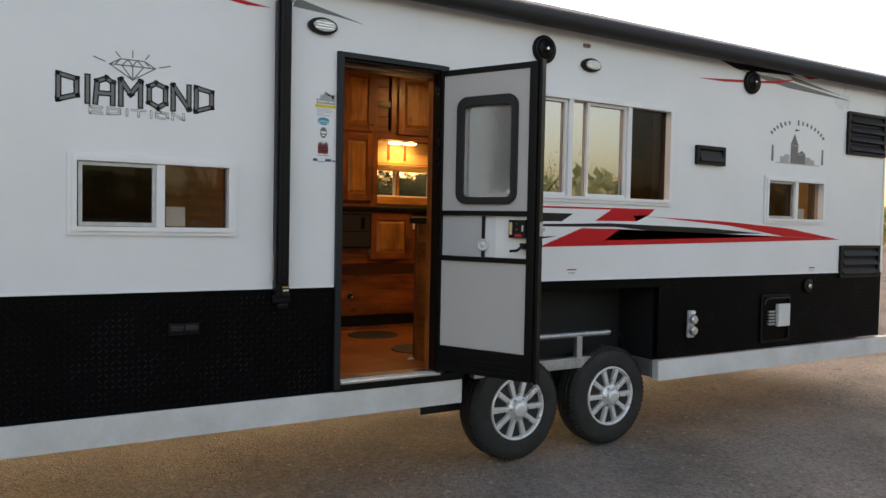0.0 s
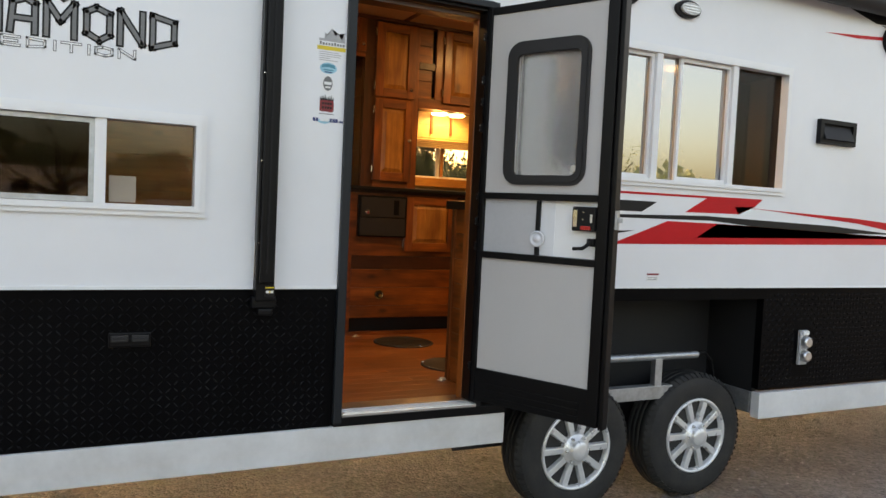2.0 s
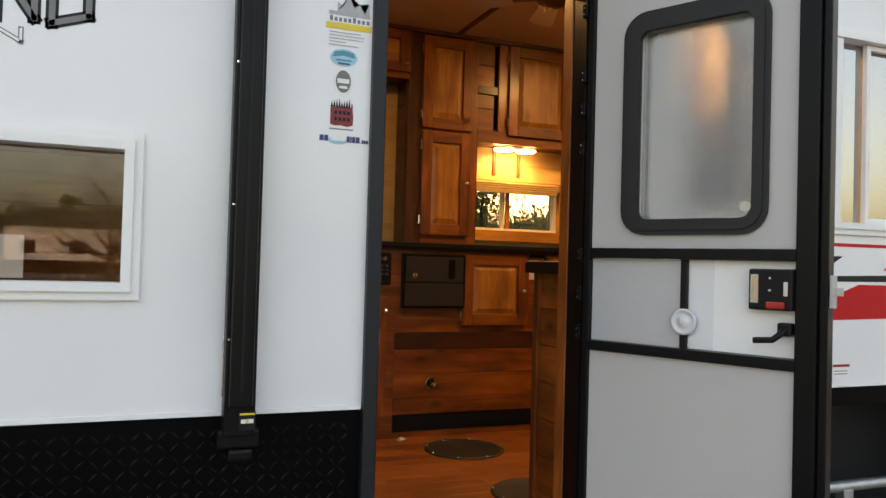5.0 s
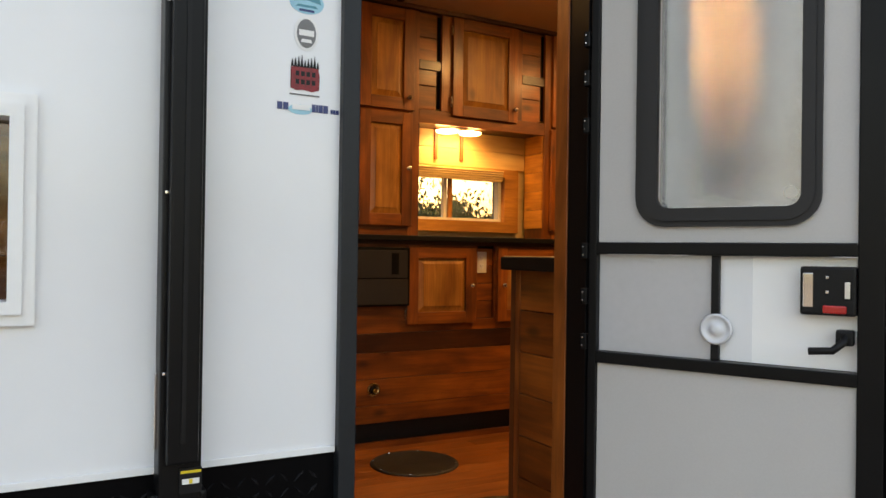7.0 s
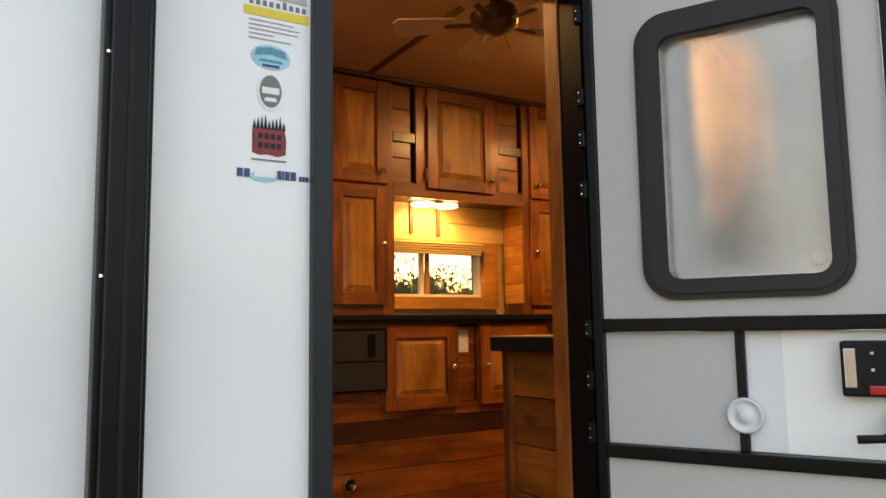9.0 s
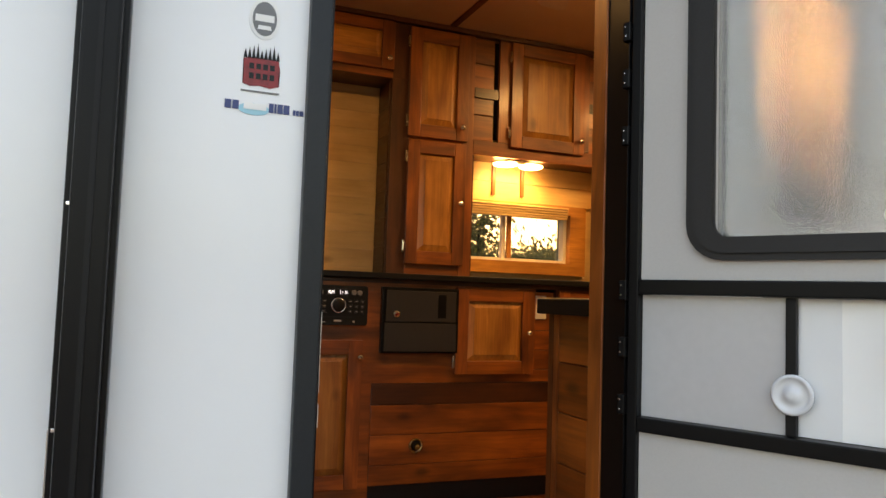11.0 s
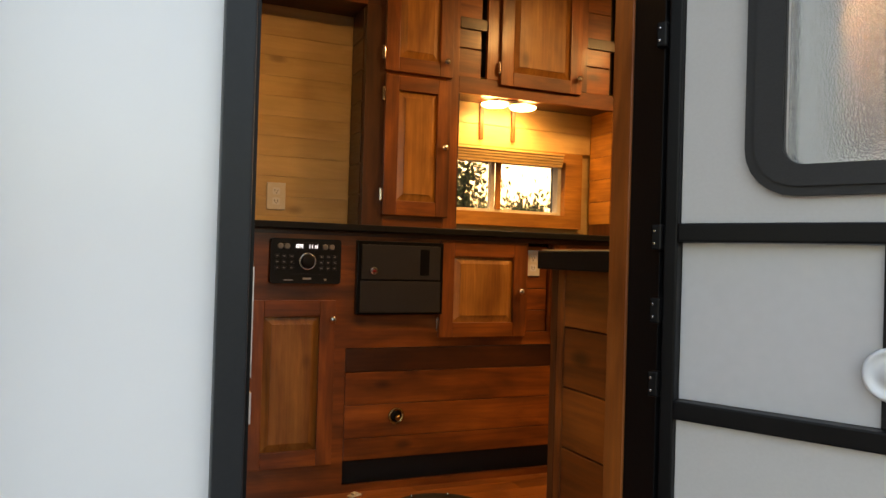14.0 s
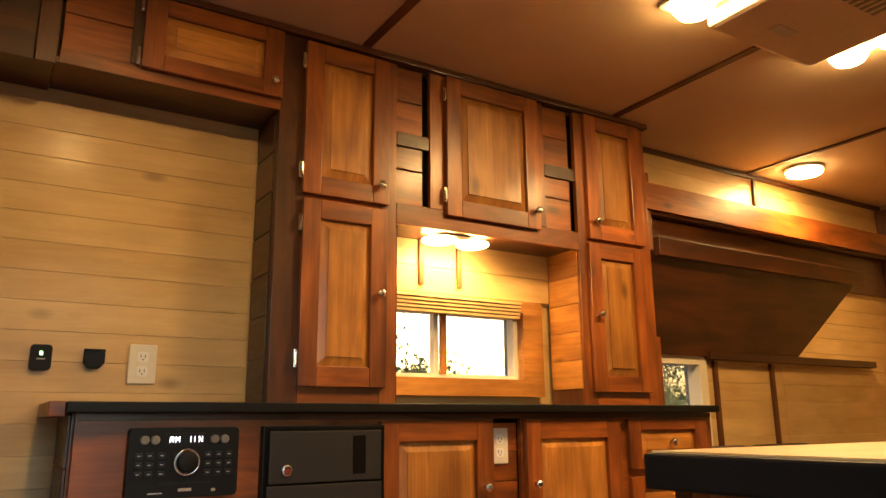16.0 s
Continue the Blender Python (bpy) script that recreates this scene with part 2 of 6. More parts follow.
RED_PAINT = material("red_enamel", (0.50, 0.012, 0.010), 0.22, vary=0.05, bump=0.0, coat=0.5)
IVORY = material("ivory_plastic", (0.74, 0.70, 0.60), 0.35, vary=0.03, bump=0.0)
CEILING = material("ceiling_fabric", (0.58, 0.43, 0.28), 0.75, vary=0.06, scale=3, bump=0.12, bump_scale=180)
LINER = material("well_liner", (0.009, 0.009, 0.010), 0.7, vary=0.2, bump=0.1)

CEDAR_X = wood("stained_cedar", (0.45, 0.130, 0.023), (0.14, 0.034, 0.007), "x")
CEDAR_Z = wood("stained_cedar_upright", (0.43, 0.125, 0.023), (0.13, 0.032, 0.007), "z")
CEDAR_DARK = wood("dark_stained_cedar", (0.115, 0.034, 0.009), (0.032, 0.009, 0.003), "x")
CEDAR_DARK_Z = wood("dark_stained_upright", (0.16, 0.05, 0.014), (0.05, 0.014, 0.005), "z")
HONEY_Z = wood("honey_panel", (0.60, 0.27, 0.06), (0.32, 0.12, 0.024), "z", knots=0.5)
CEDAR_Y = wood("stained_cedar_end", (0.45, 0.130, 0.023), (0.14, 0.034, 0.007), "y")
CEDAR_DARK_Y = wood("dark_stained_end", (0.115, 0.034, 0.009), (0.032, 0.009, 0.003), "y")
HONEY_Y = wood("honey_end", (0.60, 0.27, 0.06), (0.32, 0.12, 0.024), "y", knots=0.5)
HONEY_X = wood("honey_board", (0.60, 0.27, 0.06), (0.32, 0.12, 0.024), "x", knots=0.5)
PINE = wood("pale_pine", (0.72, 0.51, 0.23), (0.58, 0.37, 0.15), "x", rough=0.48, knots=0.4, per_piece=0.06, coat=0.15, grain=0.5, streaks=0.18)
LAMINATE = wood("floor_laminate", (0.44, 0.16, 0.045), (0.24, 0.075, 0.02), "x", rough=0.33, knots=0.15, per_piece=0.16, coat=0.3)

CLEAR = glass_material("clear_glass", clear=0.33)
TINTED = glass_material("tinted_glass", (0.92, 0.88, 0.84), reflect=0.05)
FILMED = glass_material("filmed_glass", (0.30, 0.29, 0.28), reflect=0.55)
OPEN_SCREEN = glass_material("insect_screen", (0.30, 0.27, 0.24), reflect=0.02)
FROSTED = glass_material("frosted_glass", rough=0.22, bump=0.6)
LENS = glow("lamp_lens", (1.0, 0.64, 0.24), 5.0)
LED_GREEN = glow("green_led", (0.3, 1.0, 0.2), 0.7)
LED_WHITE = glow("display_digits", (0.75, 0.85, 1.0), 0.3)


# ---- mesh helpers ----
def add_box(bm, x0, x1, y0, y1, z0, z1):
    v = [bm.verts.new(p) for p in ((x0, y0, z0), (x1, y0, z0), (x1, y1, z0), (x0, y1, z0),
                                   (x0, y0, z1), (x1, y0, z1), (x1, y1, z1), (x0, y1, z1))]
    for f in ((3, 2, 1, 0), (4, 5, 6, 7), (0, 1, 5, 4), (1, 2, 6, 5), (2, 3, 7, 6), (3, 0, 4, 7)):
        bm.faces.new([v[i] for i in f])


def finish(bm, name, mat, parent=None, bevel=0.0, smooth=False, at=None):
    if bevel:
        bmesh.ops.bevel(bm, geom=list(bm.edges), offset=bevel, segments=2, profile=0.6, affect="EDGES", clamp_overlap=True)
    bmesh.ops.recalc_face_normals(bm, faces=bm.faces)
    me = bpy.data.meshes.new(name)
    bm.to_mesh(me)
    bm.free()
    me.materials.append(mat)
    if smooth:
        for p in me.polygons:
            p.use_smooth = True
    ob = new(name, me)
    if parent:
        ob.parent = parent
    if at is not None:
        ob.matrix_basis = at
    return ob


def box(name, mat, x0, x1, y0, y1, z0, z1, parent=None, bevel=0.002, at=None):
    bm = bmesh.new()
    add_box(bm, x0, x1, y0, y1, z0, z1)
    return finish(bm, name, mat, parent, bevel, at=at)


def boxes(name, mat, rows, parent=None, bevel=0.0, at=None):
    """Several boxes in one mesh: one part made of joined bars."""
    bm = bmesh.new()
    for r in rows:
        add_box(bm, *r)
    return finish(bm, name, mat, parent, bevel, at=at)


def each(name, mat, rows, parent=None, bevel=0.0):
    """One part for each box."""
    for r in rows:
        box(name, mat, *r, parent=parent, bevel=bevel)


def empty(name, m=None):
    ob = new(name)
    if m is not None:
        ob.matrix_basis = m
    return ob


def lathe(name, mat, profile, parent=None, seg=32, axis="z", at=None, smooth=True):
    """A turned shape: profile of (radius, height) round an axis."""
    bm = bmesh.new()
    rings = []
    for r, h in profile:
        ring = []
        for i in range(seg):
            a = 2 * math.pi * i / seg
            p = (r * math.cos(a), r * math.sin(a), h)
            if axis == "y":
                p = (p[0], p[2], p[1])
            elif axis == "x":
                p = (p[2], p[0], p[1])
            ring.append(bm.verts.new(p))
        rings.append(ring)
    for a, b in zip(rings, rings[1:]):
        for i in range(seg):
            bm.faces.new((a[i], a[(i + 1) % seg], b[(i + 1) % seg], b[i]))
    bm.faces.new(rings[0])
    bm.faces.new(list(reversed(rings[-1])))
    ob = finish(bm, name, mat, parent, 0, False, at)
    if smooth:
        for p in ob.data.polygons:
            p.use_smooth = len(p.vertices) == 4
    return ob


def tube(name, mat, points, radius, parent=None, cyclic=False, at=None):
    cu = bpy.data.curves.new(name, "CURVE")
    cu.dimensions, cu.bevel_depth, cu.bevel_resolution, cu.use_fill_caps = "3D", radius, 3, True
    sp = cu.splines.new("POLY")
    sp.points.add(len(points) - 1)
    for p, c in zip(sp.points, points):
        p.co = (*c, 1)
    sp.use_cyclic_u = cyclic
    cu.materials.append(mat)
    ob = new(name, cu)
    if parent:
        ob.parent = parent
    if at is not None:
        ob.matrix_basis = at
    return ob


def plate(name, mat, outline, y0, y1, parent=None, at=None, bevel=0.0):
    """A flat sheet in the xz plane with some thickness, cut to an outline."""
    bm = bmesh.new()
    a = [bm.verts.new((x, y0, z)) for x, z in outline]
    b = [bm.verts.new((x, y1, z)) for x, z in outline]
    bm.faces.new(a)
    bm.faces.new(list(reversed(b)))
    for i in range(len(a)):
        j = (i + 1) % len(a)
        bm.faces.new((a[i], b[i], b[j], a[j]))
    bmesh.ops.triangulate(bm, faces=[f for f in bm.faces if len(f.verts) > 4])
    return finish(bm, name, mat, parent, bevel, at=at)


def rounded(x0, x1, z0, z1, r, n=6):
    pts = []
    for cx, cz, s in ((x1 - r, z1 - r, 0), (x0 + r, z1 - r, 90), (x0 + r, z0 + r, 180), (x1 - r, z0 + r, 270)):
        for i in range(n + 1):
            a = radians(s + 90 * i / n)
            pts.append((cx + r * math.cos(a), cz + r * math.sin(a)))
    return pts


def ring_plate(name, mat, outer, inner, y0, y1, parent=None, at=None):
    """A flat ring between two outlines of equal count."""
    bm = bmesh.new()
    loops = [[bm.verts.new((x, y, z)) for x, z in o] for o, y in ((outer, y0), (outer, y1), (inner, y0), (inner, y1))]
    n = len(outer)
    for i in range(n):
        j = (i + 1) % n
        for a, b in ((0, 1), (0, 2), (2, 3), (1, 3)):
            bm.faces.new((loops[a][i], loops[a][j], loops[b][j], loops[b][i]))
    return finish(bm, name, mat, parent, 0, at=at)


def disc_outline(cx, cz, rx, rz, n=24):
    return [(cx + rx * math.cos(2 * math.pi * i / n), cz + rz * math.sin(2 * math.pi * i / n)) for i in range(n)]


def wall_sheet(name, mat, x0, x1, z0, z1, y0, y1, holes):
    """A wall in the xz plane with thickness and openings right through it."""
    holes = [(max(h[0], x0), min(h[1], x1), max(h[2], z0), min(h[3], z1)) for h in holes]
    xs = sorted({x0, x1, *(h[0] for h in holes), *(h[1] for h in holes)})
    zs = sorted({z0, z1, *(h[2] for h in holes), *(h[3] for h in holes)})

    def solid(i, j):
        if not (0 <= i < len(xs) - 1 and 0 <= j < len(zs) - 1):
            return False
        cx, cz = (xs[i] + xs[i + 1]) / 2, (zs[j] + zs[j + 1]) / 2
        return not any(h[0] < cx < h[1] and h[2] < cz < h[3] for h in holes)

    bm = bmesh.new()
    for i in range(len(xs) - 1):
        for j in range(len(zs) - 1):
            if not solid(i, j):
                continue
            a, b, c, d = xs[i], xs[i + 1], zs[j], zs[j + 1]
            quads = [((a, y0, c), (b, y0, c), (b, y0, d), (a, y0, d)), ((b, y1, c), (a, y1, c), (a, y1, d), (b, y1, d))]
            if not solid(i - 1, j):
                quads.append(((a, y1, c), (a, y0, c), (a, y0, d), (a, y1, d)))
            if not solid(i + 1, j):
                quads.append(((b, y0, c), (b, y1, c), (b, y1, d), (b, y0, d)))
            if not solid(i, j - 1):
                quads.append(((a, y0, c), (a, y1, c), (b, y1, c), (b, y0, c)))
            if not solid(i, j + 1):
                quads.append(((a, y0, d), (b, y0, d), (b, y1, d), (a, y1, d)))
            for q in quads:
                bm.faces.new([bm.verts.new(p) for p in q])
    bmesh.ops.remove_doubles(bm, verts=bm.verts, dist=1e-5)
    return finish(bm, name, mat)


def structure(ob, label):
    return tagged(ob, label, kind="structure")


# ---- large structure ----
FLOOR, CEIL = 0.672, 2.95
X0, X1 = -3.4, 5.5          # trailer's ends
BACK = 2.2                  # inner face of the north wall
DOOR = (0.0, 0.655, 0.672, 2.53)
W1 = (-1.365, -0.632, 1.548, 1.880)
W2 = (1.0, 2.62, 1.80, 2.47)
W3 = (3.77, 4.53, 1.69, 2.02)
WELL = (0.83, 2.56, 0.3, 1.16)
KW = (1.22, 1.83, 1.835, 2.10)
FW = (2.36, 2.88, 1.36, 1.95)

south = wall_sheet("wall_south", WHITE, X0, X1, 1.232, 3.03, 0.0, 0.05, [DOOR, W1, W2, W3])
structure(south, "white gelcoat trailer side wall with a doorway")
skirt = wall_sheet("skirt_south", TREAD, X0, X1, 0.625, 1.232, 0.002, 0.05, [(-0.04, 0.70, 0.6, 1.3), WELL])
structure(skirt, "black tread plate skirt along the trailer side")
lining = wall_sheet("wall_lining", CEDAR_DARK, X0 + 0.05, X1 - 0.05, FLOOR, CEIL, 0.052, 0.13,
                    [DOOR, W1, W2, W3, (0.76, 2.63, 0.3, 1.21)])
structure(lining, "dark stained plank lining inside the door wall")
north = wall_sheet("wall_north", PINE, X0, X1, 0.6, 3.03, BACK + 0.014, BACK + 0.09, [KW, FW])
structure(north, "pale pine plank wall behind the counter")
structure(box("wall_west", PINE, X0, X0 + 0.05, 0.13, BACK, FLOOR, CEIL), "pale pine end wall")
structure(box("wall_east", PINE, 4.64, 4.69, 0.13, BACK, FLOOR, CEIL), "pale pine end wall beside the bunk")
part = structure(empty("wall_partition"), "stained plank partition behind the front window")
box("core", CEDAR_DARK, -2.4, -0.30, 1.265, 1.295, FLOOR, CEIL, part, 0)
for k in range(12):
    box("plank", HONEY_X, -2.4, -0.30, 1.25, 1.2645, FLOOR + 0.19 * k, FLOOR + 0.188 + 0.19 * k, part, 0.002)
nose = empty("nose_wall")
structure(nose, "white angled front wall of the trailer")
for ya, yb in ((0.0, 1.14), (BACK + 0.09, 1.14)):
    bm = bmesh.new()
    s = 1 if ya < yb else -1
    v = [bm.verts.new(p) for z in (0.625, 3.03) for p in
         ((X1, ya, z), (X1 + 0.95, yb, z), (X1 + 0.90, yb, z), (X1, ya + 0.05 * s, z))]
    for f in ((0, 1, 2, 3), (4, 5, 6, 7), (0, 1, 5, 4), (1, 2, 6, 5), (2, 3, 7, 6), (3, 0, 4, 7)):
        bm.faces.new([v[i] for i in f])
    finish(bm, "nose_panel", WHITE, nose)
structure(box("floor", CEDAR_DARK, X0 + 0.05, X1 - 0.05, 0.45, BACK, FLOOR - 0.06, FLOOR - 0.008, bevel=0), "brown laminate floor")
structure(box("floor_entry", CEDAR_DARK, -0.3, 0.79, 0.13, 0.4495, FLOOR - 0.06, FLOOR - 0.008, bevel=0), "laminate floor inside the doorway")
structure(box("ceiling", CEILING, X0 + 0.05, X1 - 0.05, 0.05, BACK + 0.014, CEIL, CEIL + 0.03, bevel=0), "tan ceiling sheet with dark battens")
structure(box("roof", WHITE, X0 - 0.02, X1 + 0.5, -0.03, BACK + 0.11, 3.03, 3.06), "white trailer roof")

# ground: one uneven gravel sheet out to the horizon
bm = bmesh.new()
steps = [-900, -300, -120, -60, -30, -18] + [-12 + 0.25 * i for i in range(97)] + [18, 30, 60, 120, 300, 900]
grid = [[bm.verts.new((x, y, 0.0 if max(abs(x), abs(y)) > 14 else
                       0.018 * noise.noise((x * 0.9, y * 0.9, 0)) + 0.006 * noise.noise((x * 4, y * 4, 3)) - 0.012)) for x in steps] for y in steps]
for j in range(len(steps) - 1):
    for i in range(len(steps) - 1):
        bm.faces.new((grid[j][i], grid[j][i + 1], grid[j + 1][i + 1], grid[j + 1][i]))


def gravel_material():
    """Packed gravel: single stones of differing tone in fine dirt, with larger damp patches."""
    m = bpy.data.materials.new("gravel")
    m.use_nodes = True
    n, link = m.node_tree.nodes, m.node_tree.links.new
    g = n["Principled BSDF"]
    co = n.new("ShaderNodeTexCoord")
    stones, fine, patch = n.new("ShaderNodeTexVoronoi"), n.new("ShaderNodeTexNoise"), n.new("ShaderNodeTexNoise")
    stones.inputs["Scale"].default_value, fine.inputs["Scale"].default_value, patch.inputs["Scale"].default_value = 62.0, 22.0, 0.9
    fine.inputs["Detail"].default_value, patch.inputs["Detail"].default_value = 8, 6
    for k in (stones, fine, patch):
        link(co.outputs["Object"], k.inputs["Vector"])
    tone, dirt, damp = n.new("ShaderNodeValToRGB"), n.new("ShaderNodeValToRGB"), n.new("ShaderNodeValToRGB")
    tone.color_ramp.elements[0].color, tone.color_ramp.elements[1].color = (0.055, 0.052, 0.050, 1), (0.31, 0.295, 0.28, 1)
    dirt.color_ramp.elements[0].position, dirt.color_ramp.elements[1].position = 0.38, 0.64
    dirt.color_ramp.elements[0].color, dirt.color_ramp.elements[1].color = (0.115, 0.108, 0.100, 1), (0.205, 0.193, 0.181, 1)
    damp.color_ramp.elements[0].position, damp.color_ramp.elements[1].position = 0.35, 0.62
    damp.color_ramp.elements[0].color, damp.color_ramp.elements[1].color = (0.62, 0.60, 0.58, 1), (1, 1, 1, 1)
    link(stones.outputs["Color"], tone.inputs["Fac"])
    link(fine.outputs["Fac"], dirt.inputs["Fac"])
    link(patch.outputs["Fac"], damp.inputs["Fac"])
    mix, mul = n.new("ShaderNodeMixRGB"), n.new("ShaderNodeMixRGB")
    mix.inputs["Fac"].default_value = 0.5
    link(dirt.outputs[0], mix.inputs[1])
    link(tone.outputs[0], mix.inputs[2])
    mul.blend_type, mul.inputs["Fac"].default_value = "MULTIPLY", 1.0
    link(mix.outputs[0], mul.inputs[1])
    link(damp.outputs[0], mul.inputs[2])
    link(mul.outputs[0], g.inputs["Base Color"])
    g.inputs["Roughness"].default_value = 0.92
    bp = n.new("ShaderNodeBump")
    bp.inputs["Strength"].default_value, bp.inputs["Distance"].default_value = 0.9, 0.012
    link(stones.outputs["Distance"], bp.inputs["Height"])
    link(bp.outputs[0], g.inputs["Normal"])
    return m


GRAVEL = gravel_material()
ground = finish(bm, "ground", GRAVEL, smooth=True)
structure(ground, "brown compacted gravel yard")
rng = random.Random(4)
bm = bmesh.new()
for i in range(11000):
    x, y = rng.uniform(-3, 7.5), rng.uniform(-3.2, 2.5)
    r = 0.004 + 0.016 * rng.random() ** 4
    z = 0.018 * noise.noise((x * 0.9, y * 0.9, 0)) + 0.006 * noise.noise((x * 4, y * 4, 3)) - 0.012
    ring = [bm.verts.new((x + r * math.cos(a) * rng.uniform(0.7, 1.3), y + r * math.sin(a) * rng.uniform(0.7, 1.3), z - 0.002)) for a in (0, 1.3, 2.6, 3.8, 5.1)]
    top = bm.verts.new((x, y, z + r * rng.uniform(0.4, 0.8)))
    for k in range(5):
        bm.faces.new((ring[k], ring[(k + 1) % 5], top))
STONE = material("pebble", (0.30, 0.285, 0.27), 0.85, vary=0.3, scale=9, bump=0.2)
tagged(finish(bm, "pebbles", STONE), "small grey-brown pebbles strewn over the gravel", "gravel", kind="stuff")

# tread plate: raised lozenges
bm = bmesh.new()


def lozenges(xa, xb, za, zb, skip):
    pitch, k = 0.030, 0
    nx, nz = int((xb - xa) / pitch), int((zb - za) / pitch)
    for i in range(nx):
        for j in range(nz):
            cx, cz = xa + (i + 0.5) * pitch, za + (j + 0.5) * pitch
            if any(h[0] - 0.02 < cx < h[1] + 0.02 and h[2] - 0.02 < cz < h[3] + 0.02 for h in skip):
                continue
            d = (1, 1) if (i + j) % 2 else (1, -1)
            l, w = 0.0102, 0.0026
            p = [(cx + d[0] * l, cz + d[1] * l), (cx - d[1] * w, cz + d[0] * w), (cx - d[0] * l, cz - d[1] * l), (cx + d[1] * w, cz - d[0] * w)]
            base = [bm.verts.new((x, 0.002, z)) for x, z in p]
            top = [bm.verts.new((cx + (x - cx) * 0.55, 0.0002, cz + (z - cz) * 0.55)) for x, z in p]
            bm.faces.new(top)
            for q in range(4):
                bm.faces.new((base[q], base[(q + 1) % 4], top[(q + 1) % 4], top[q]))


lozenges(-1.9, -0.045, 0.63, 1.225, [])
lozenges(2.57, 5.48, 0.63, 1.225, [(2.86, 2.95, 0.72, 1.0), (3.74, 4.12, 0.6, 1.1), (4.3, 4.44, 1.05, 1.19), (4.8, 5.5, 1.15, 1.3)])
tread = finish(bm, "tread_pattern", TREAD_TOP, skirt)
tagged(tread, kind="stuff")


# trims of the south side
def bar(name, label, mat, *b, bevel=0.002):
    return structure(box(name, mat, *b, bevel=bevel), label)


bar("trim_white", "white drip strip where the siding meets the skirt", WHITE_VINYL, X0, -0.04, -0.006, -0.0005, 1.228, 1.242)
bar("trim_white", "white drip strip where the siding meets the skirt", WHITE_VINYL, 0.70, X1, -0.006, -0.0005, 1.226, 1.236)
bar("trim_corner", "white corner strip at the nose of the trailer", WHITE_VINYL, X1 - 0.03, X1 + 0.004, -0.006, -0.0005, 1.24, 3.02)

# chassis with rails, wheel well and wheels
chassis = tagged(empty("trailer_chassis"), "steel trailer frame with pale side rails and tandem wheels", "trailer")
boxes("side_rail", RAIL, [(X0, 0.83, -0.012, 0.05, 0.475, 0.624)], chassis, 0.004)
boxes("side_rail", RAIL, [(2.562, 6.3, -0.012, 0.05, 0.45, 0.604)], chassis, 0.004)
# unseen far-side rail, added to cut light leaking in beneath the trailer
boxes("side_rail", RAIL, [(X0, 6.3, BACK + 0.05, BACK + 0.10, 0.42, 0.60)], chassis, 0.004)
each("crossbeam", LINER, [(X0, 6.0, 0.5, 0.6, 0.44, 0.56), (X0, 6.0, 1.6, 1.7, 0.44, 0.56)] +
      [(x, x + 0.06, 0.05, 2.2, 0.47, 0.60) for x in (-2.6, -1.6, -0.6, 0.4, 2.75, 3.7, 4.7)], chassis, 0.003)
box("underbody", LINER, X0, X1, 0.45, BACK + 0.05, 0.604, 0.612, chassis, 0)
boxes("wheel_well", LINER, [(0.78, 2.62, 0.42, 0.44, 0.30, 1.20), (0.78, 2.62, 0.052, 0.44, 1.165, 1.20), (0.80, 0.826, 0.052, 0.42, 0.62, 1.165),
                            (2.565, 2.60, 0.052, 0.42, 0.60, 1.165)], chassis, 0.002)
boxes("well_hinge", GALVANISED, [(2.56, 2.64, 0.06, 0.30, 0.47, 0.60)], chassis, 0.003)
tube("step_tube", GALVANISED, [(0.95, 0.14, 0.822), (2.20, 0.14, 0.822)], 0.021, chassis)
each("step_frame", GALVANISED, [(1.48, 1.53, 0.12, 0.16, 0.62, 0.812), (1.88, 1.93, 0.12, 0.16, 0.62, 0.812), (1.0, 2.2, 0.11, 0.17, 0.585, 0.66)], chassis, 0.003)
tube("brake_cable", PLASTIC, [(2.20, 0.15, 0.822), (2.28, 0.16, 0.825), (2.36, 0.18, 0.77), (2.40, 0.2, 0.68), (2.41, 0.22, 0.60)], 0.009, chassis)
tube("axle", LINER, [(1.34, 0.25, 0.355), (1.34, 2.1, 0.355)], 0.04, chassis)
tube("axle", LINER, [(2.16, 0.25, 0.355), (2.16, 2.1, 0.355)], 0.04, chassis)


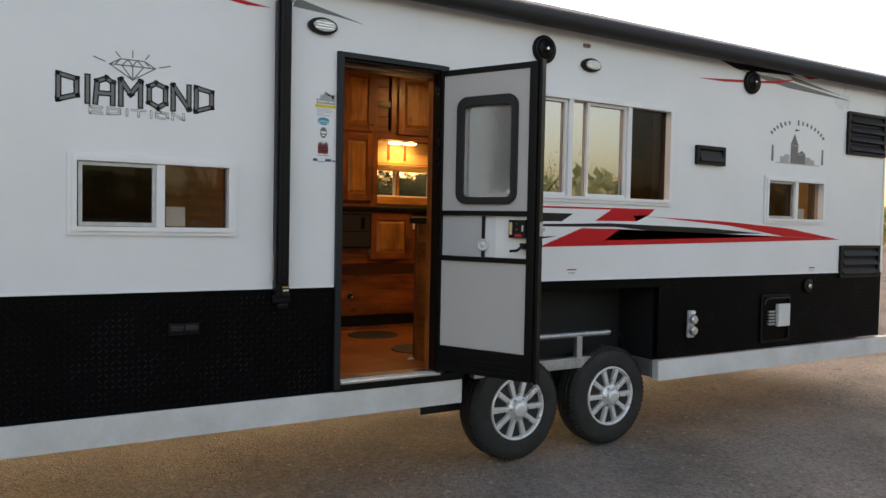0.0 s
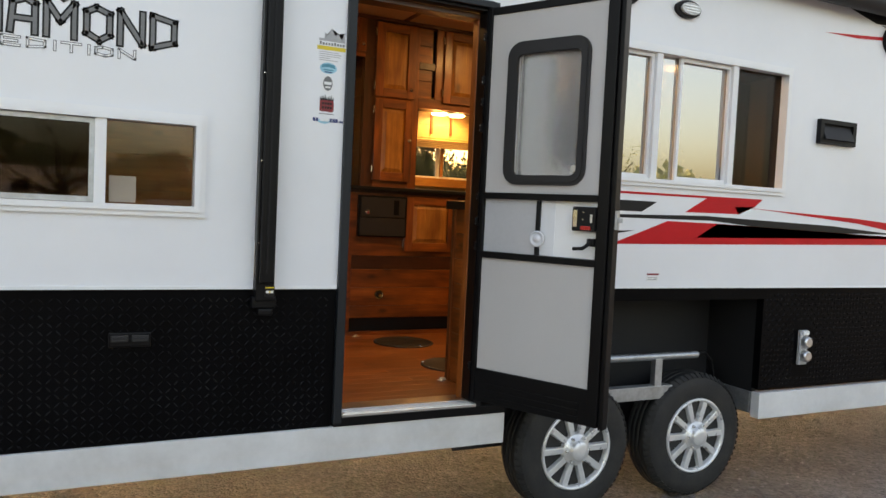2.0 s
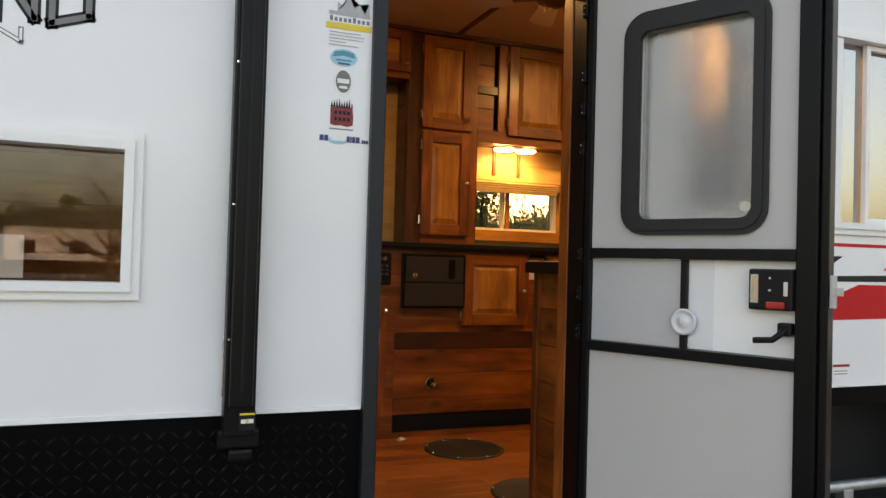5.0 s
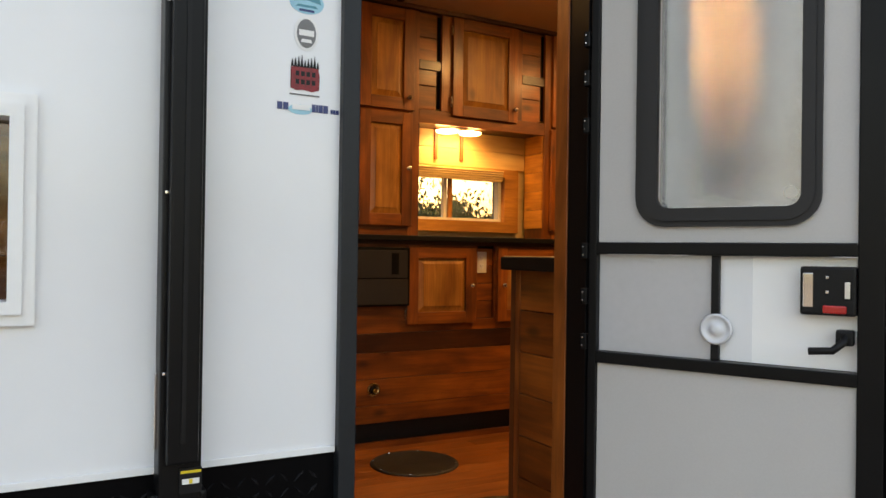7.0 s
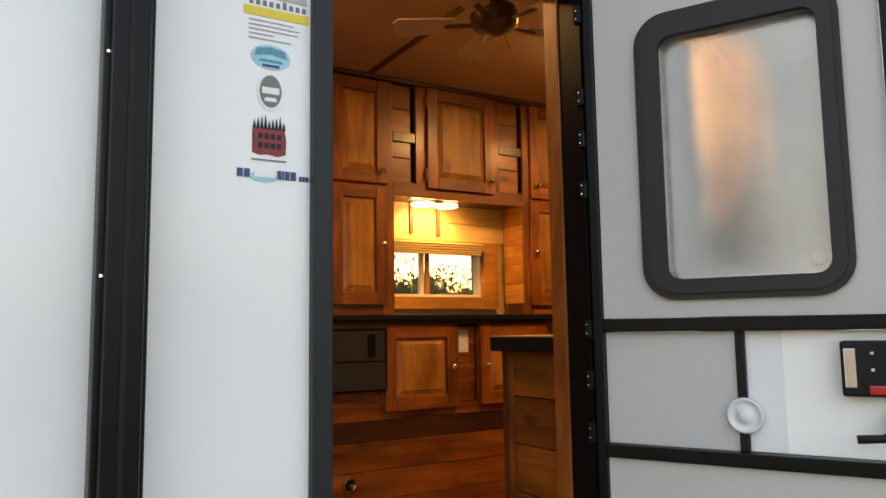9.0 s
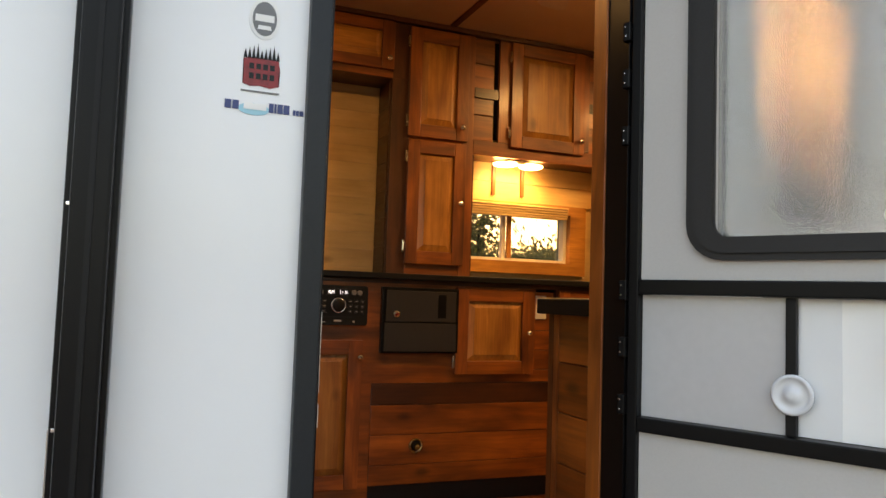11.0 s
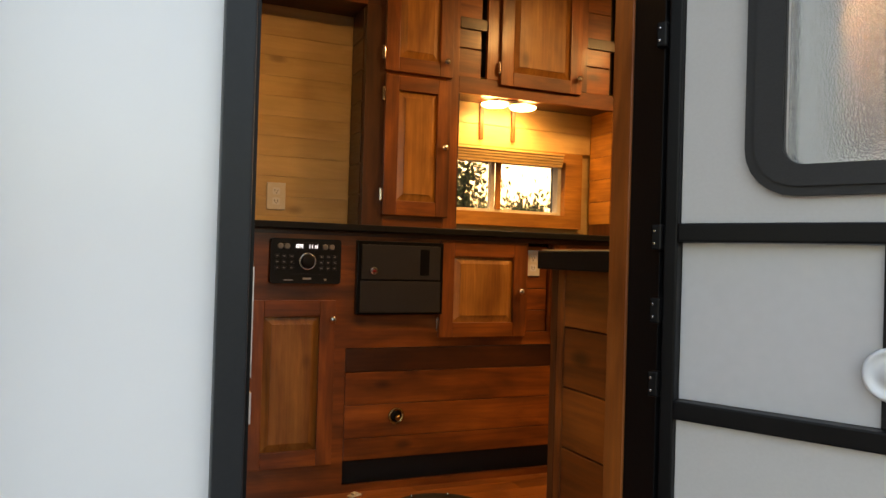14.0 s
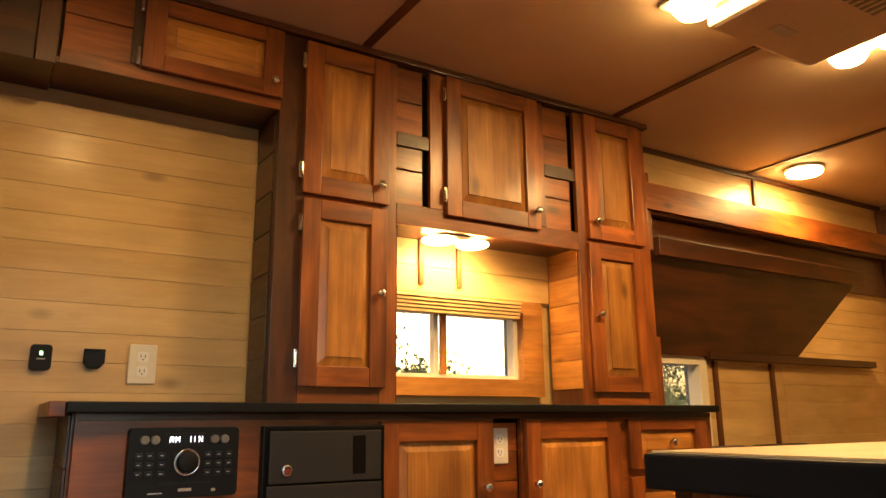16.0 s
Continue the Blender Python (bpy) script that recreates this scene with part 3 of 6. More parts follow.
def wheel(x, y, z):
    """A trailer wheel, outer face towards -y: grooved tyre, ten-spoke alloy rim with hub cap and nuts."""
    w = new("wheel")
    w.parent, w.matrix_basis = chassis, pose(x, y, z)
    prof = [(0.215, 0.205), (0.29, 0.215), (0.335, 0.205), (0.352, 0.19), (0.358, 0.17)]
    for g in (0.15, 0.115, 0.08):
        prof += [(0.361, g + 0.012), (0.361, g + 0.004), (0.351, g + 0.003), (0.351, g - 0.003), (0.361, g - 0.004)]
    prof += [(0.358, 0.05), (0.352, 0.028), (0.335, 0.012), (0.31, 0.004), (0.29, 0.0), (0.262, 0.003), (0.235, 0.0), (0.218, 0.010), (0.213, 0.03)]
    lathe("tyre", RUBBER, prof, w, 56, "y")
    bm = bmesh.new()
    for i in range(60):          # shoulder blocks
        a = 2 * math.pi * i / 60
        m = Matrix.Rotation(a, 4, "Y")
        v = [m @ Vector(p) for p in ((0.338, 0.006, -0.012), (0.338, 0.006, 0.008), (0.363, 0.036, 0.008), (0.363, 0.036, -0.012),
                                     (0.334, 0.014, -0.012), (0.334, 0.014, 0.008), (0.352, 0.044, 0.008), (0.352, 0.044, -0.012))]
        q = [bm.verts.new(p) for p in v]
        for f in ((0, 1, 2, 3), (0, 1, 5, 4), (1, 2, 6, 5), (2, 3, 7, 6), (3, 0, 4, 7)):
            bm.faces.new([q[k] for k in f])
    tagged(finish(bm, "tread_block", RUBBER, w), kind="stuff")
    lathe("rim", RIM, [(0.214, 0.13), (0.219, 0.004), (0.214, -0.004), (0.203, 0.0), (0.198, 0.02), (0.19, 0.12)], w, 48, "y")
    lathe("brake_drum", LINER, [(0.19, 0.125), (0.188, 0.09), (0.10, 0.085), (0.05, 0.08)], w, 32, "y")
    bm = bmesh.new()
    for i in range(10):
        m = Matrix.Rotation(2 * math.pi * i / 10, 4, "Y")
        v = [m @ Vector(p) for p in ((0.055, 0.004, -0.015), (0.055, 0.004, 0.015), (0.205, 0.006, 0.017), (0.205, 0.006, -0.017),
                                     (0.055, 0.05, -0.019), (0.055, 0.05, 0.019), (0.205, 0.05, 0.024), (0.205, 0.05, -0.024))]
        q = [bm.verts.new(p) for p in v]
        for f in ((0, 1, 2, 3), (4, 5, 6, 7), (0, 1, 5, 4), (1, 2, 6, 5), (2, 3, 7, 6), (3, 0, 4, 7)):
            bm.faces.new([q[k] for k in f])
    finish(bm, "spokes", RIM, w, 0.004)
    lathe("hub", RIM, [(0.085, 0.06), (0.085, 0.006), (0.08, 0.0), (0.056, -0.002), (0.054, -0.028), (0.046, -0.036), (0.02, -0.038)], w, 32, "y")
    for i in range(6):
        a = 2 * math.pi * i / 6
        lathe("lug_nut", CHROME, [(0.009, 0.0), (0.008, -0.016), (0.005, -0.019)], w, 6, "y", pose(0.069 * math.cos(a), 0, 0.069 * math.sin(a)))
    return w


wheel(1.345, 0.085, 0.357)
wheel(2.185, 0.085, 0.357)

# ---- windows of the south side ----
def slider(name, hole, label, bars, sash, screen, glass=TINTED, border=0.034):
    """A white vinyl sliding window set in the wall: flange, upright bars, sash, panes."""
    x0, x1, z0, z1 = hole
    w = structure(empty(name), label)
    o, i = [(x0 - border, z0 - border), (x1 + border, z0 - border), (x1 + border, z1 + border), (x0 - border, z1 + border)], \
           [(x0 + 0.008, z0 + 0.008), (x1 - 0.008, z0 + 0.008), (x1 - 0.008, z1 - 0.008), (x0 + 0.008, z1 - 0.008)]
    ring_plate("frame", WHITE_VINYL, o, i, -0.014, -0.0006, w)
    o2 = [(x0 - 0.014, z0 - 0.014), (x1 + 0.014, z0 - 0.014), (x1 + 0.014, z1 + 0.014), (x0 - 0.014, z1 + 0.014)]
    ring_plate("frame", WHITE_VINYL, o2, i, -0.024, -0.0142, w)
    ring_plate("frame", WHITE_VINYL, [(x0 + 0.001, z0 + 0.001), (x1 - 0.001, z0 + 0.001), (x1 - 0.001, z1 - 0.001), (x0 + 0.001, z1 - 0.001)], i, 0.0, 0.06, w)
    for b in bars:
        box("mullion", WHITE_VINYL, b - 0.02, b + 0.02, -0.016, 0.05, z0 + 0.008, z1 - 0.008, w)
    for a, b, mat in sash:
        ring_plate("sash", mat, [(a, z0 + 0.01), (b, z0 + 0.01), (b, z1 - 0.01), (a, z1 - 0.01)],
                   [(a + 0.018, z0 + 0.03), (b - 0.018, z0 + 0.03), (b - 0.018, z1 - 0.028), (a + 0.018, z1 - 0.028)], 0.004, 0.022, w)
    cuts = [x0 + 0.009, *bars, x1 - 0.009]
    for k, (a, b) in enumerate(zip(cuts, cuts[1:])):
        pane = box("pane", OPEN_SCREEN if k in screen else glass, a + 0.0005, b - 0.0005, 0.028, 0.031, z0 + 0.009, z1 - 0.009, w, 0)
        pane.visible_shadow = False
    return w


slider("window_1", W1, "white two-light sliding window with a grey screen sash", [-0.978], [(-1.35, -0.998, GALVANISED)], (0,))
slider("window_2", W2, "wide white sliding window above the red stripes", [1.33, 1.66, 2.205], [(1.82, 2.19, WHITE_VINYL), (1.35, 1.64, WHITE_VINYL)], (0, 3), FILMED)
slider("window_3", W3, "small white sliding window near the trailer nose", [4.155], [(3.785, 4.14, GALVANISED)], (0,))
for x, z, s in ((-0.945, 1.562, 0.095), (2.105, 1.815, 0.09), (4.25, 1.70, 0.085)):
    tagged(box("paper_note", PAPER, x, x + s, 0.034, 0.0352, z, z + s * 1.05, bevel=0), "white paper note taped inside the window glass", "note", "window notes")

# ---- entry door: frame, threshold, open leaf ----
jamb = structure(empty("door_frame"), "charcoal metal door frame")
each("jamb", DARK_FRAME, [(-0.038, 0.0, -0.022, 0.05, 0.64, 2.562), (0.655, 0.692, -0.016, 0.05, 0.64, 2.562), (0.0, 0.655, -0.022, 0.05, 2.53, 2.562)], jamb, 0.004)
boxes("weather_strip", BLACK, [(0.0005, 0.008, 0.004, 0.049, 0.69, 2.529), (0.634, 0.6545, 0.0, 0.0775, 0.69, 2.529), (0.009, 0.639, 0.004, 0.049, 2.518, 2.5295)], jamb, 0.001)
boxes("strike_plate", ALUMINIUM, [(0.0085, 0.0105, 0.012, 0.034, 1.46, 1.60), (0.0085, 0.012, 0.016, 0.03, 1.40, 1.44)], jamb, 0.0005)
liner = structure(empty("door_lining"), "light cedar boards lining the doorway")
box("board", CEDAR_Z, 0.630, 0.6538, 0.078, 0.128, FLOOR, 2.517, liner)
box("board", CEDAR_DARK_Z, 0.0012, 0.012, 0.052, 0.148, FLOOR, 2.517, liner)
box("board", CEDAR_DARK, 0.013, 0.629, 0.061, 0.148, 2.495, 2.517, liner)
sill = structure(empty("threshold"), "worn aluminium door threshold")
box("sill_plate", ALUMINIUM, 0.0, 0.66, -0.03, 0.155, 0.667, 0.684, sill, 0.004)
boxes("sill_ridge", ALUMINIUM, [(0.012, 0.638, y, y + 0.006, 0.684, 0.688) for y in (-0.015, 0.01, 0.035)], sill, 0.0)
box("sill_riser", BLACK, -0.036, 0.83, -0.02, 0.05, 0.6255, 0.6665, sill, 0.003)

LEAF = pose(0.652, -0.024, 0, 0, 0, math.degrees(math.atan2(-0.89, 0.456)))
door = tagged(empty("entry_door", LEAF), "open grey trailer door with a frosted window and black frame", "door")
LW, LZ0, LZ1, T0, T1 = 0.612, 0.70, 2.53, 0.0, 0.045
# leaf lies along local x; its inner face looks to local -y
each("stile", BLACK, [(-0.022, 0.0, T0 - 0.008, T1, LZ0, LZ1), (0.578, 0.628, T0 - 0.008, T1, LZ0, LZ1), (0.0, 0.578, T0 - 0.004, T1, 2.497, LZ1),
                       (0.0, 0.578, T0 - 0.004, T1, LZ0, 0.855)], door, 0.003)
each("kick_ridge", BLACK, [(0.04, 0.54, -0.010, -0.0045, z, z + 0.012) for z in (0.72, 0.75, 0.78)], door, 0.002)
box("edge_strip", BLACK, 0.629, 0.650, 0.006, T1 + 0.012, LZ0 - 0.01, LZ1 + 0.012, door, 0.004)
wall_w = (0.15, 0.478, 1.765, 2.31)
panel = wall_sheet("upper_panel", DOOR_GREY, 0.001, 0.577, 1.683, 2.496, 0.004, 0.04, [wall_w])
panel.parent = door
box("lower_panel", DOOR_GREY, 0.001, 0.577, 0.004, 0.04, 0.856, 1.378, door, 0)
each("rail", BLACK, [(0.0, 0.579, -0.010, T1, 1.653, 1.682), (0.0, 0.579, -0.010, T1, 1.379, 1.408)], door, 0.003)
box("sliding_panel", ACRYLIC, 0.001, 0.29, 0.012, 0.020, 1.409, 1.652, door, 0)
box("latch_panel", LATCH_WHITE, 0.272, 0.577, 0.021, 0.04, 1.409, 1.652, door, 0)
box("panel_lap", WHITE, 0.2965, 0.366, 0.0195, 0.0208, 1.4095, 1.6515, door, 0)
box("divider", PLASTIC, 0.278, 0.296, 0.004, 0.0205, 1.409, 1.652, door, 0.002)
ring_plate("window_frame", WINDOW_RUBBER, rounded(0.098, 0.509, 1.720, 2.360, 0.07), rounded(0.152, 0.468, 1.764, 2.302, 0.028), -0.008, 0.003, door)
ring_plate("window_lip", WINDOW_RUBBER, rounded(0.112, 0.496, 1.733, 2.348, 0.06), rounded(0.151, 0.469, 1.763, 2.303, 0.03), -0.013, -0.0085, door)
ring_plate("window_lip", WINDOW_RUBBER, rounded(0.098, 0.509, 1.720, 2.360, 0.07), rounded(0.152, 0.468, 1.764, 2.302, 0.028), 0.041, 0.055, door)
p = plate("pane", FROSTED, rounded(0.1515, 0.4765, 1.7665, 2.3085, 0.01, 2), 0.016, 0.019, door)
p.visible_shadow = False
lathe("window_badge", IVORY, [(0.014, 0.0), (0.014, -0.002)], door, 20, "y", pose(0.445, 0.0155, 1.795))
lathe("pull_cup", material("clear_plastic", (0.72, 0.73, 0.75), 0.2, vary=0.02, bump=0.0, coat=0.3),
      [(0.036, 0.0), (0.036, -0.006), (0.031, -0.010), (0.028, -0.003), (0.016, -0.002), (0.012, -0.012), (0.004, -0.013)], door, 32, "y", pose(0.291, 0.004, 1.482))
latch = new("latch")
latch.parent = door
box("latch_case", PLASTIC, 0.470, 0.577, -0.022, 0.02, 1.528, 1.632, latch, 0.006)
box("bolt_plate", CHROME, 0.476, 0.496, -0.0255, -0.0225, 1.545, 1.618, latch, 0.002)
box("lock_lever", RED_PAINT, 0.515, 0.56, -0.030, -0.0225, 1.533, 1.55, latch, 0.003, )
boxes("lock_slot", ALUMINIUM, [(0.556, 0.566, -0.026, -0.0225, 1.565, 1.60)], latch, 0.001)
boxes("screw", CHROME, [(0.52, 0.526, -0.024, -0.0222, 1.606, 1.612), (0.52, 0.526, -0.024, -0.0222, 1.575, 1.581)], latch, 0.001)
tube("handle", PLASTIC, [(0.555, -0.004, 1.484), (0.555, -0.028, 1.474), (0.535, -0.036, 1.456), (0.490, -0.036, 1.452)], 0.008, latch)
box("handle_base", PLASTIC, 0.538, 0.572, -0.012, 0.02, 1.465, 1.498, latch, 0.005)
for z in (0.86, 1.43, 1.545, 1.66, 1.98, 2.10, 2.20, 2.40):
    h = new("hinge")
    h.parent = door
    box("knuckle", BLACK, -0.040, -0.0225, -0.016, 0.002, z - 0.02, z + 0.02, h, 0.003)
    boxes("screw", CHROME, [(-0.0355, -0.032, -0.0175, -0.0158, z + s - 0.002, z + s + 0.002) for s in (-0.010, 0.010)], h, 0.001)
boxes("catch", GALVANISED, [(0.652, 0.664, 0.008, 0.03, 1.54, 1.62), (0.655, 0.68, 0.015, 0.025, 1.57, 1.59)], door, 0.002)

# ---- awning ----
awning = tagged(empty("awning"), "rolled black awning with an upright black arm", "awning")
prof = [(0.03, -0.62), (0.064, -0.62), (0.066, -0.58), (0.062, -0.55), (0.062, 5.9), (0.068, 5.92), (0.068, 5.96), (0.03, 5.96)]
lathe("roll", CANVAS, prof, awning, 28, "x", pose(0, -0.085, 2.958))
box("wall_rail", BLACK, -0.6, 5.9, -0.03, -0.0005, 3.0, 3.028, awning)
boxes("arm", BLACK, [(-0.398, -0.322, -0.060, -0.001, 1.185, 2.90), (-0.388, -0.332, -0.085, -0.0605, 1.26, 2.95), (-0.41, -0.31, -0.05, -0.001, 1.155, 1.2)], awning, 0.006)
boxes("arm_groove", PLASTIC, [(-0.364, -0.356, -0.0875, -0.0855, 1.30, 2.90)], awning, 0)
box("arm_bracket", ALUMINIUM, -0.40, -0.312, -0.09, -0.01, 2.775, 2.80, awning, 0.003)
box("arm_foot", BLACK, -0.385, -0.325, -0.058, -0.001, 1.125, 1.154, awning, 0.008)
box("arm_label", BLACK_VINYL, -0.362, -0.322, -0.0645, -0.061, 1.202, 1.248, awning, 0)
box("label_stripe", YELLOW, -0.360, -0.324, -0.0652, -0.0647, 1.239, 1.244, awning, 0)
box("label_mark", PAPER, -0.357, -0.327, -0.0652, -0.0647, 1.219, 1.229, awning, 0)
box("label_dot", YELLOW, -0.345, -0.339, -0.0658, -0.0653, 1.220, 1.228, awning, 0)
each("arm_rivet", CHROME, [(-0.394, -0.388, -0.0635, -0.0605, z, z + 0.006) for z in (1.42, 1.75, 2.1)], awning, 0.001)
box("pull_rod", CHROME, -0.402, -0.3975, -0.03, -0.02, 1.28, 1.42, awning, 0.001)


# ---- fittings on the south side ----
def porch_lamp(x, z):
    o = tagged(empty("porch_lamp", pose(x, 0, z)), "oval grey porch lamp with a clear ribbed lens", "lamp", "porch lamps")
    plate("base", PLASTIC, disc_outline(0, 0, 0.085, 0.046, 32), -0.022, -0.0005, o, bevel=0.004)
    plate("lens", material("ribbed_lens", (0.55, 0.55, 0.53), 0.2, vary=0.15, scale=30, bump=0.3, bump_scale=60), disc_outline(0.005, 0, 0.066, 0.032, 28), -0.036, -0.0225, o, bevel=0.005)
    boxes("rib", CHROME, [(-0.05, 0.058, -0.0385, -0.0365, -0.004 + k, k) for k in (-0.012, 0.002, 0.016)], o, 0.0)
    return o


porch_lamp(-0.13, 2.685)
porch_lamp(1.828, 2.712)


def speaker(x, z):
    o = tagged(empty("speaker", pose(x, 0, z)), "round black outdoor speaker on the side wall", "speaker", "outdoor speakers")
    lathe("housing", PLASTIC, [(0.092, 0.0), (0.092, -0.018), (0.084, -0.030), (0.072, -0.032)], o, 36, "y", pose(0, -0.0006, 0))
    lathe("grille", BLACK, [(0.070, -0.034), (0.06, -0.04), (0.025, -0.043), (0.022, -0.05), (0.012, -0.052)], o, 32, "y")
    lathe("badge", CHROME, [(0.009, -0.0525), (0.008, -0.054)], o, 12, "y")
    return o


speaker(1.42, 2.765)
speaker(3.53, 2.785)
m = tagged(empty("marker_lamp", pose(1.79, 0, 2.842)), "small brown marker lamp under the awning", "lamp")
box("lens", GREY_VINYL, -0.028, 0.028, -0.016, -0.0006, -0.012, 0.012, m, 0.004)
box("cap", DEEP_RED, -0.012, 0.012, -0.02, -0.0165, -0.008, 0.008, m, 0.002)

hood = tagged(empty("vent_hood", pose(3.06, 0, 2.165)), "black plastic range vent with a hinged flap", "vent")
ring_plate("frame", PLASTIC, [(-0.16, -0.07), (0.16, -0.07), (0.16, 0.075), (-0.16, 0.075)], [(-0.13, -0.045), (0.13, -0.045), (0.13, 0.05), (-0.13, 0.05)], -0.03, -0.0005, hood)
box("flap", WINDOW_RUBBER, -0.128, 0.128, -0.006, 0.006, -0.048, 0.055, hood, 0.003, pose(0, -0.022, 0, -22, 0, 0))
box("backing", BLACK, -0.13, 0.13, -0.006, -0.0008, -0.045, 0.05, hood, 0)


def louvre(x0, x1, z0, z1, n):
    cx, cz = (x0 + x1) / 2, (z0 + z1) / 2
    o = tagged(empty("louvre_vent", pose(cx, 0, cz)), "black plastic louvred fridge vent", "vent", "fridge vents")
    w, h = (x1 - x0) / 2, (z1 - z0) / 2
    ring_plate("frame", PLASTIC, rounded(-w, w, -h, h, 0.015, 3), rounded(-w + 0.04, w - 0.04, -h + 0.025, h - 0.025, 0.006, 3), -0.022, -0.0005, o)
    box("backing", BLACK, -w + 0.04, w - 0.04, -0.004, -0.0008, -h + 0.025, h - 0.025, o, 0)
    st = (2 * h - 0.05) / n
    for k in range(n):
        box("slat", PLASTIC, -w + 0.041, w - 0.041, -0.005, 0.004, -st * 0.42, st * 0.42, o, 0.002, pose(0, -0.014, -h + 0.025 + st * (k + 0.5), -28, 0, 0))
    each("latch", BLACK, [(w - 0.10, w - 0.07, -0.028, -0.0225, -h + 0.006, -h + 0.02), (-w + 0.07, -w + 0.10, -0.028, -0.0225, -h + 0.006, -h + 0.02)], o, 0.002)


louvre(4.86, 5.47, 2.295, 2.68, 4)
louvre(4.815, 5.44, 1.18, 1.475, 3)

outlet = tagged(empty("power_inlet", pose(2.90, 0, 0.865)), "weathered grey outdoor power inlet with two covers", "power inlet")
box("plate", PALE_VINYL, -0.035, 0.035, -0.02, 0.0, -0.105, 0.105, outlet, 0.005)
for z in (-0.05, 0.035):
    lathe("cover", ALUMINIUM, [(0.034, -0.02), (0.034, -0.045), (0.026, -0.055)], outlet, 20, "y", pose(0.004, 0, z))
box("clip", PAPER, -0.02, 0.03, -0.03, -0.0205, 0.078, 0.10, outlet, 0.003)

heater = tagged(empty("heater_hatch", pose(3.93, 0, 0.88)), "black water heater hatch with a grey exhaust cover", "hatch")
ring_plate("frame", BLACK, rounded(-0.19, 0.19, -0.22, 0.18, 0.03, 4), rounded(-0.172, 0.172, -0.202, 0.162, 0.02, 4), -0.012, 0.001, heater)
box("cover", RAIL, 0.01, 0.165, -0.035, -0.001, -0.09, 0.10, heater, 0.008)
for k in range(5):
    box("fin", GALVANISED, -0.10, -0.01, -0.02, -0.001, -0.075 + 0.026 * k, -0.060 + 0.026 * k, heater, 0.002)
tube("drip_rail", WINDOW_RUBBER, [(-0.15, -0.014, 0.10), (-0.13, -0.014, 0.14), (-0.09, -0.014, 0.15), (0.17, -0.014, 0.15)], 0.007, heater)

port = tagged(empty("filler_port", pose(4.37, 0, 1.12)), "round black filler port with a lock", "filler port")
lathe("flange", PLASTIC, [(0.062, 0.0), (0.062, -0.012), (0.052, -0.02), (0.03, -0.018)], port, 28, "y")
lathe("lock", CHROME, [(0.022, -0.019), (0.022, -0.03), (0.012, -0.034)], port, 18, "y")

clasp = tagged(empty("hatch_latch", pose(-0.86, 0, 1.035)), "black recessed latch with two keepers on the skirt", "latch")
box("plate", BLACK, -0.075, 0.075, -0.014, -0.0012, -0.028, 0.028, clasp, 0.005)
each("keeper", WINDOW_RUBBER, [(-0.068, -0.006, -0.028, -0.0145, -0.006, 0.02), (0.006, 0.068, -0.028, -0.0145, -0.006, 0.02)], clasp, 0.004)
boxes("pin", DARK_FRAME, [(-0.068, 0.068, -0.030, -0.0285, 0.006, 0.010)], clasp, 0)

for x, z in ((1.71, 1.285), (4.42, 1.262)):
    lb = tagged(empty("warning_label", pose(x, 0, z)), "small printed warning label on the white siding", "label", "warning labels")
    box("sheet", PAPER, -0.04, 0.04, -0.0016, -0.0006, -0.022, 0.022, lb, 0)
    boxes("print", GREY_VINYL, [(-0.034, 0.03, -0.0022, -0.0017, -0.014 + 0.010 * k, -0.011 + 0.010 * k) for k in range(2)], lb)
    box("band", DEEP_RED, -0.04, 0.04, -0.0023, -0.0017, 0.012, 0.021, lb, 0)


# ---- painted stripes and marks ----
def decal(name, mat, outline, depth=0.0014):
    return plate(name, mat, outline, -depth, -0.0005, stripes)


stripes = tagged(empty("side_stripes"), "red and black angular vinyl stripes on the white siding", "decal")
decal("black_bar", BLACK_VINYL, [(1.0, 1.688), (1.71, 1.688), (1.61, 1.632), (1.0, 1.630)])
decal("red_bar", RED, [(1.0, 1.732), (2.49, 1.738), (2.43, 1.692), (2.27, 1.687), (2.34, 1.672), (2.31, 1.646), (1.91, 1.642), (2.06, 1.724), (1.0, 1.720)])
decal("black_dart", BLACK_VINYL, [(1.0, 1.602), (2.05, 1.627), (3.09, 1.606), (3.74, 1.569), (2.75, 1.560), (2.1, 1.602), (1.0, 1.592)])
decal("black_sliver", BLACK_VINYL, [(2.10, 1.534), (2.62, 1.557), (2.9, 1.557), (2.12, 1.546)])
decal("black_sliver", BLACK_VINYL, [(1.0, 1.518), (1.57, 1.531), (1.42, 1.510), (1.0, 1.508)])
decal("red_sweep", RED, [(2.29, 1.687), (3.3, 1.660), (4.07, 1.617), (4.81, 1.526), (4.02, 1.548), (3.34, 1.628), (2.56, 1.676)])
decal("red_wedge", RED, [(1.42, 1.458), (1.79, 1.589), (2.15, 1.587), (2.0, 1.505), (4.02, 1.547), (4.81, 1.5255), (2.0, 1.468)])
swoosh = tagged(empty("roof_stripes"), "black, grey and red vinyl streaks below the awning", "decal")
stripes_main, stripes = stripes, swoosh
decal("black_streak", BLACK_VINYL, [(3.11, 2.93), (4.0, 2.925), (4.12, 2.905), (3.68, 2.885), (3.37, 2.87)])
decal("grey_streak", GREY_VINYL, [(3.40, 2.868), (3.91, 2.858), (4.93, 2.771), (4.01, 2.794), (3.73, 2.823)], 0.0018)
decal("grey_streak", GREY_VINYL, [(4.0, 2.90), (4.2, 2.878), (4.76, 2.806), (4.1, 2.856)], 0.0022)
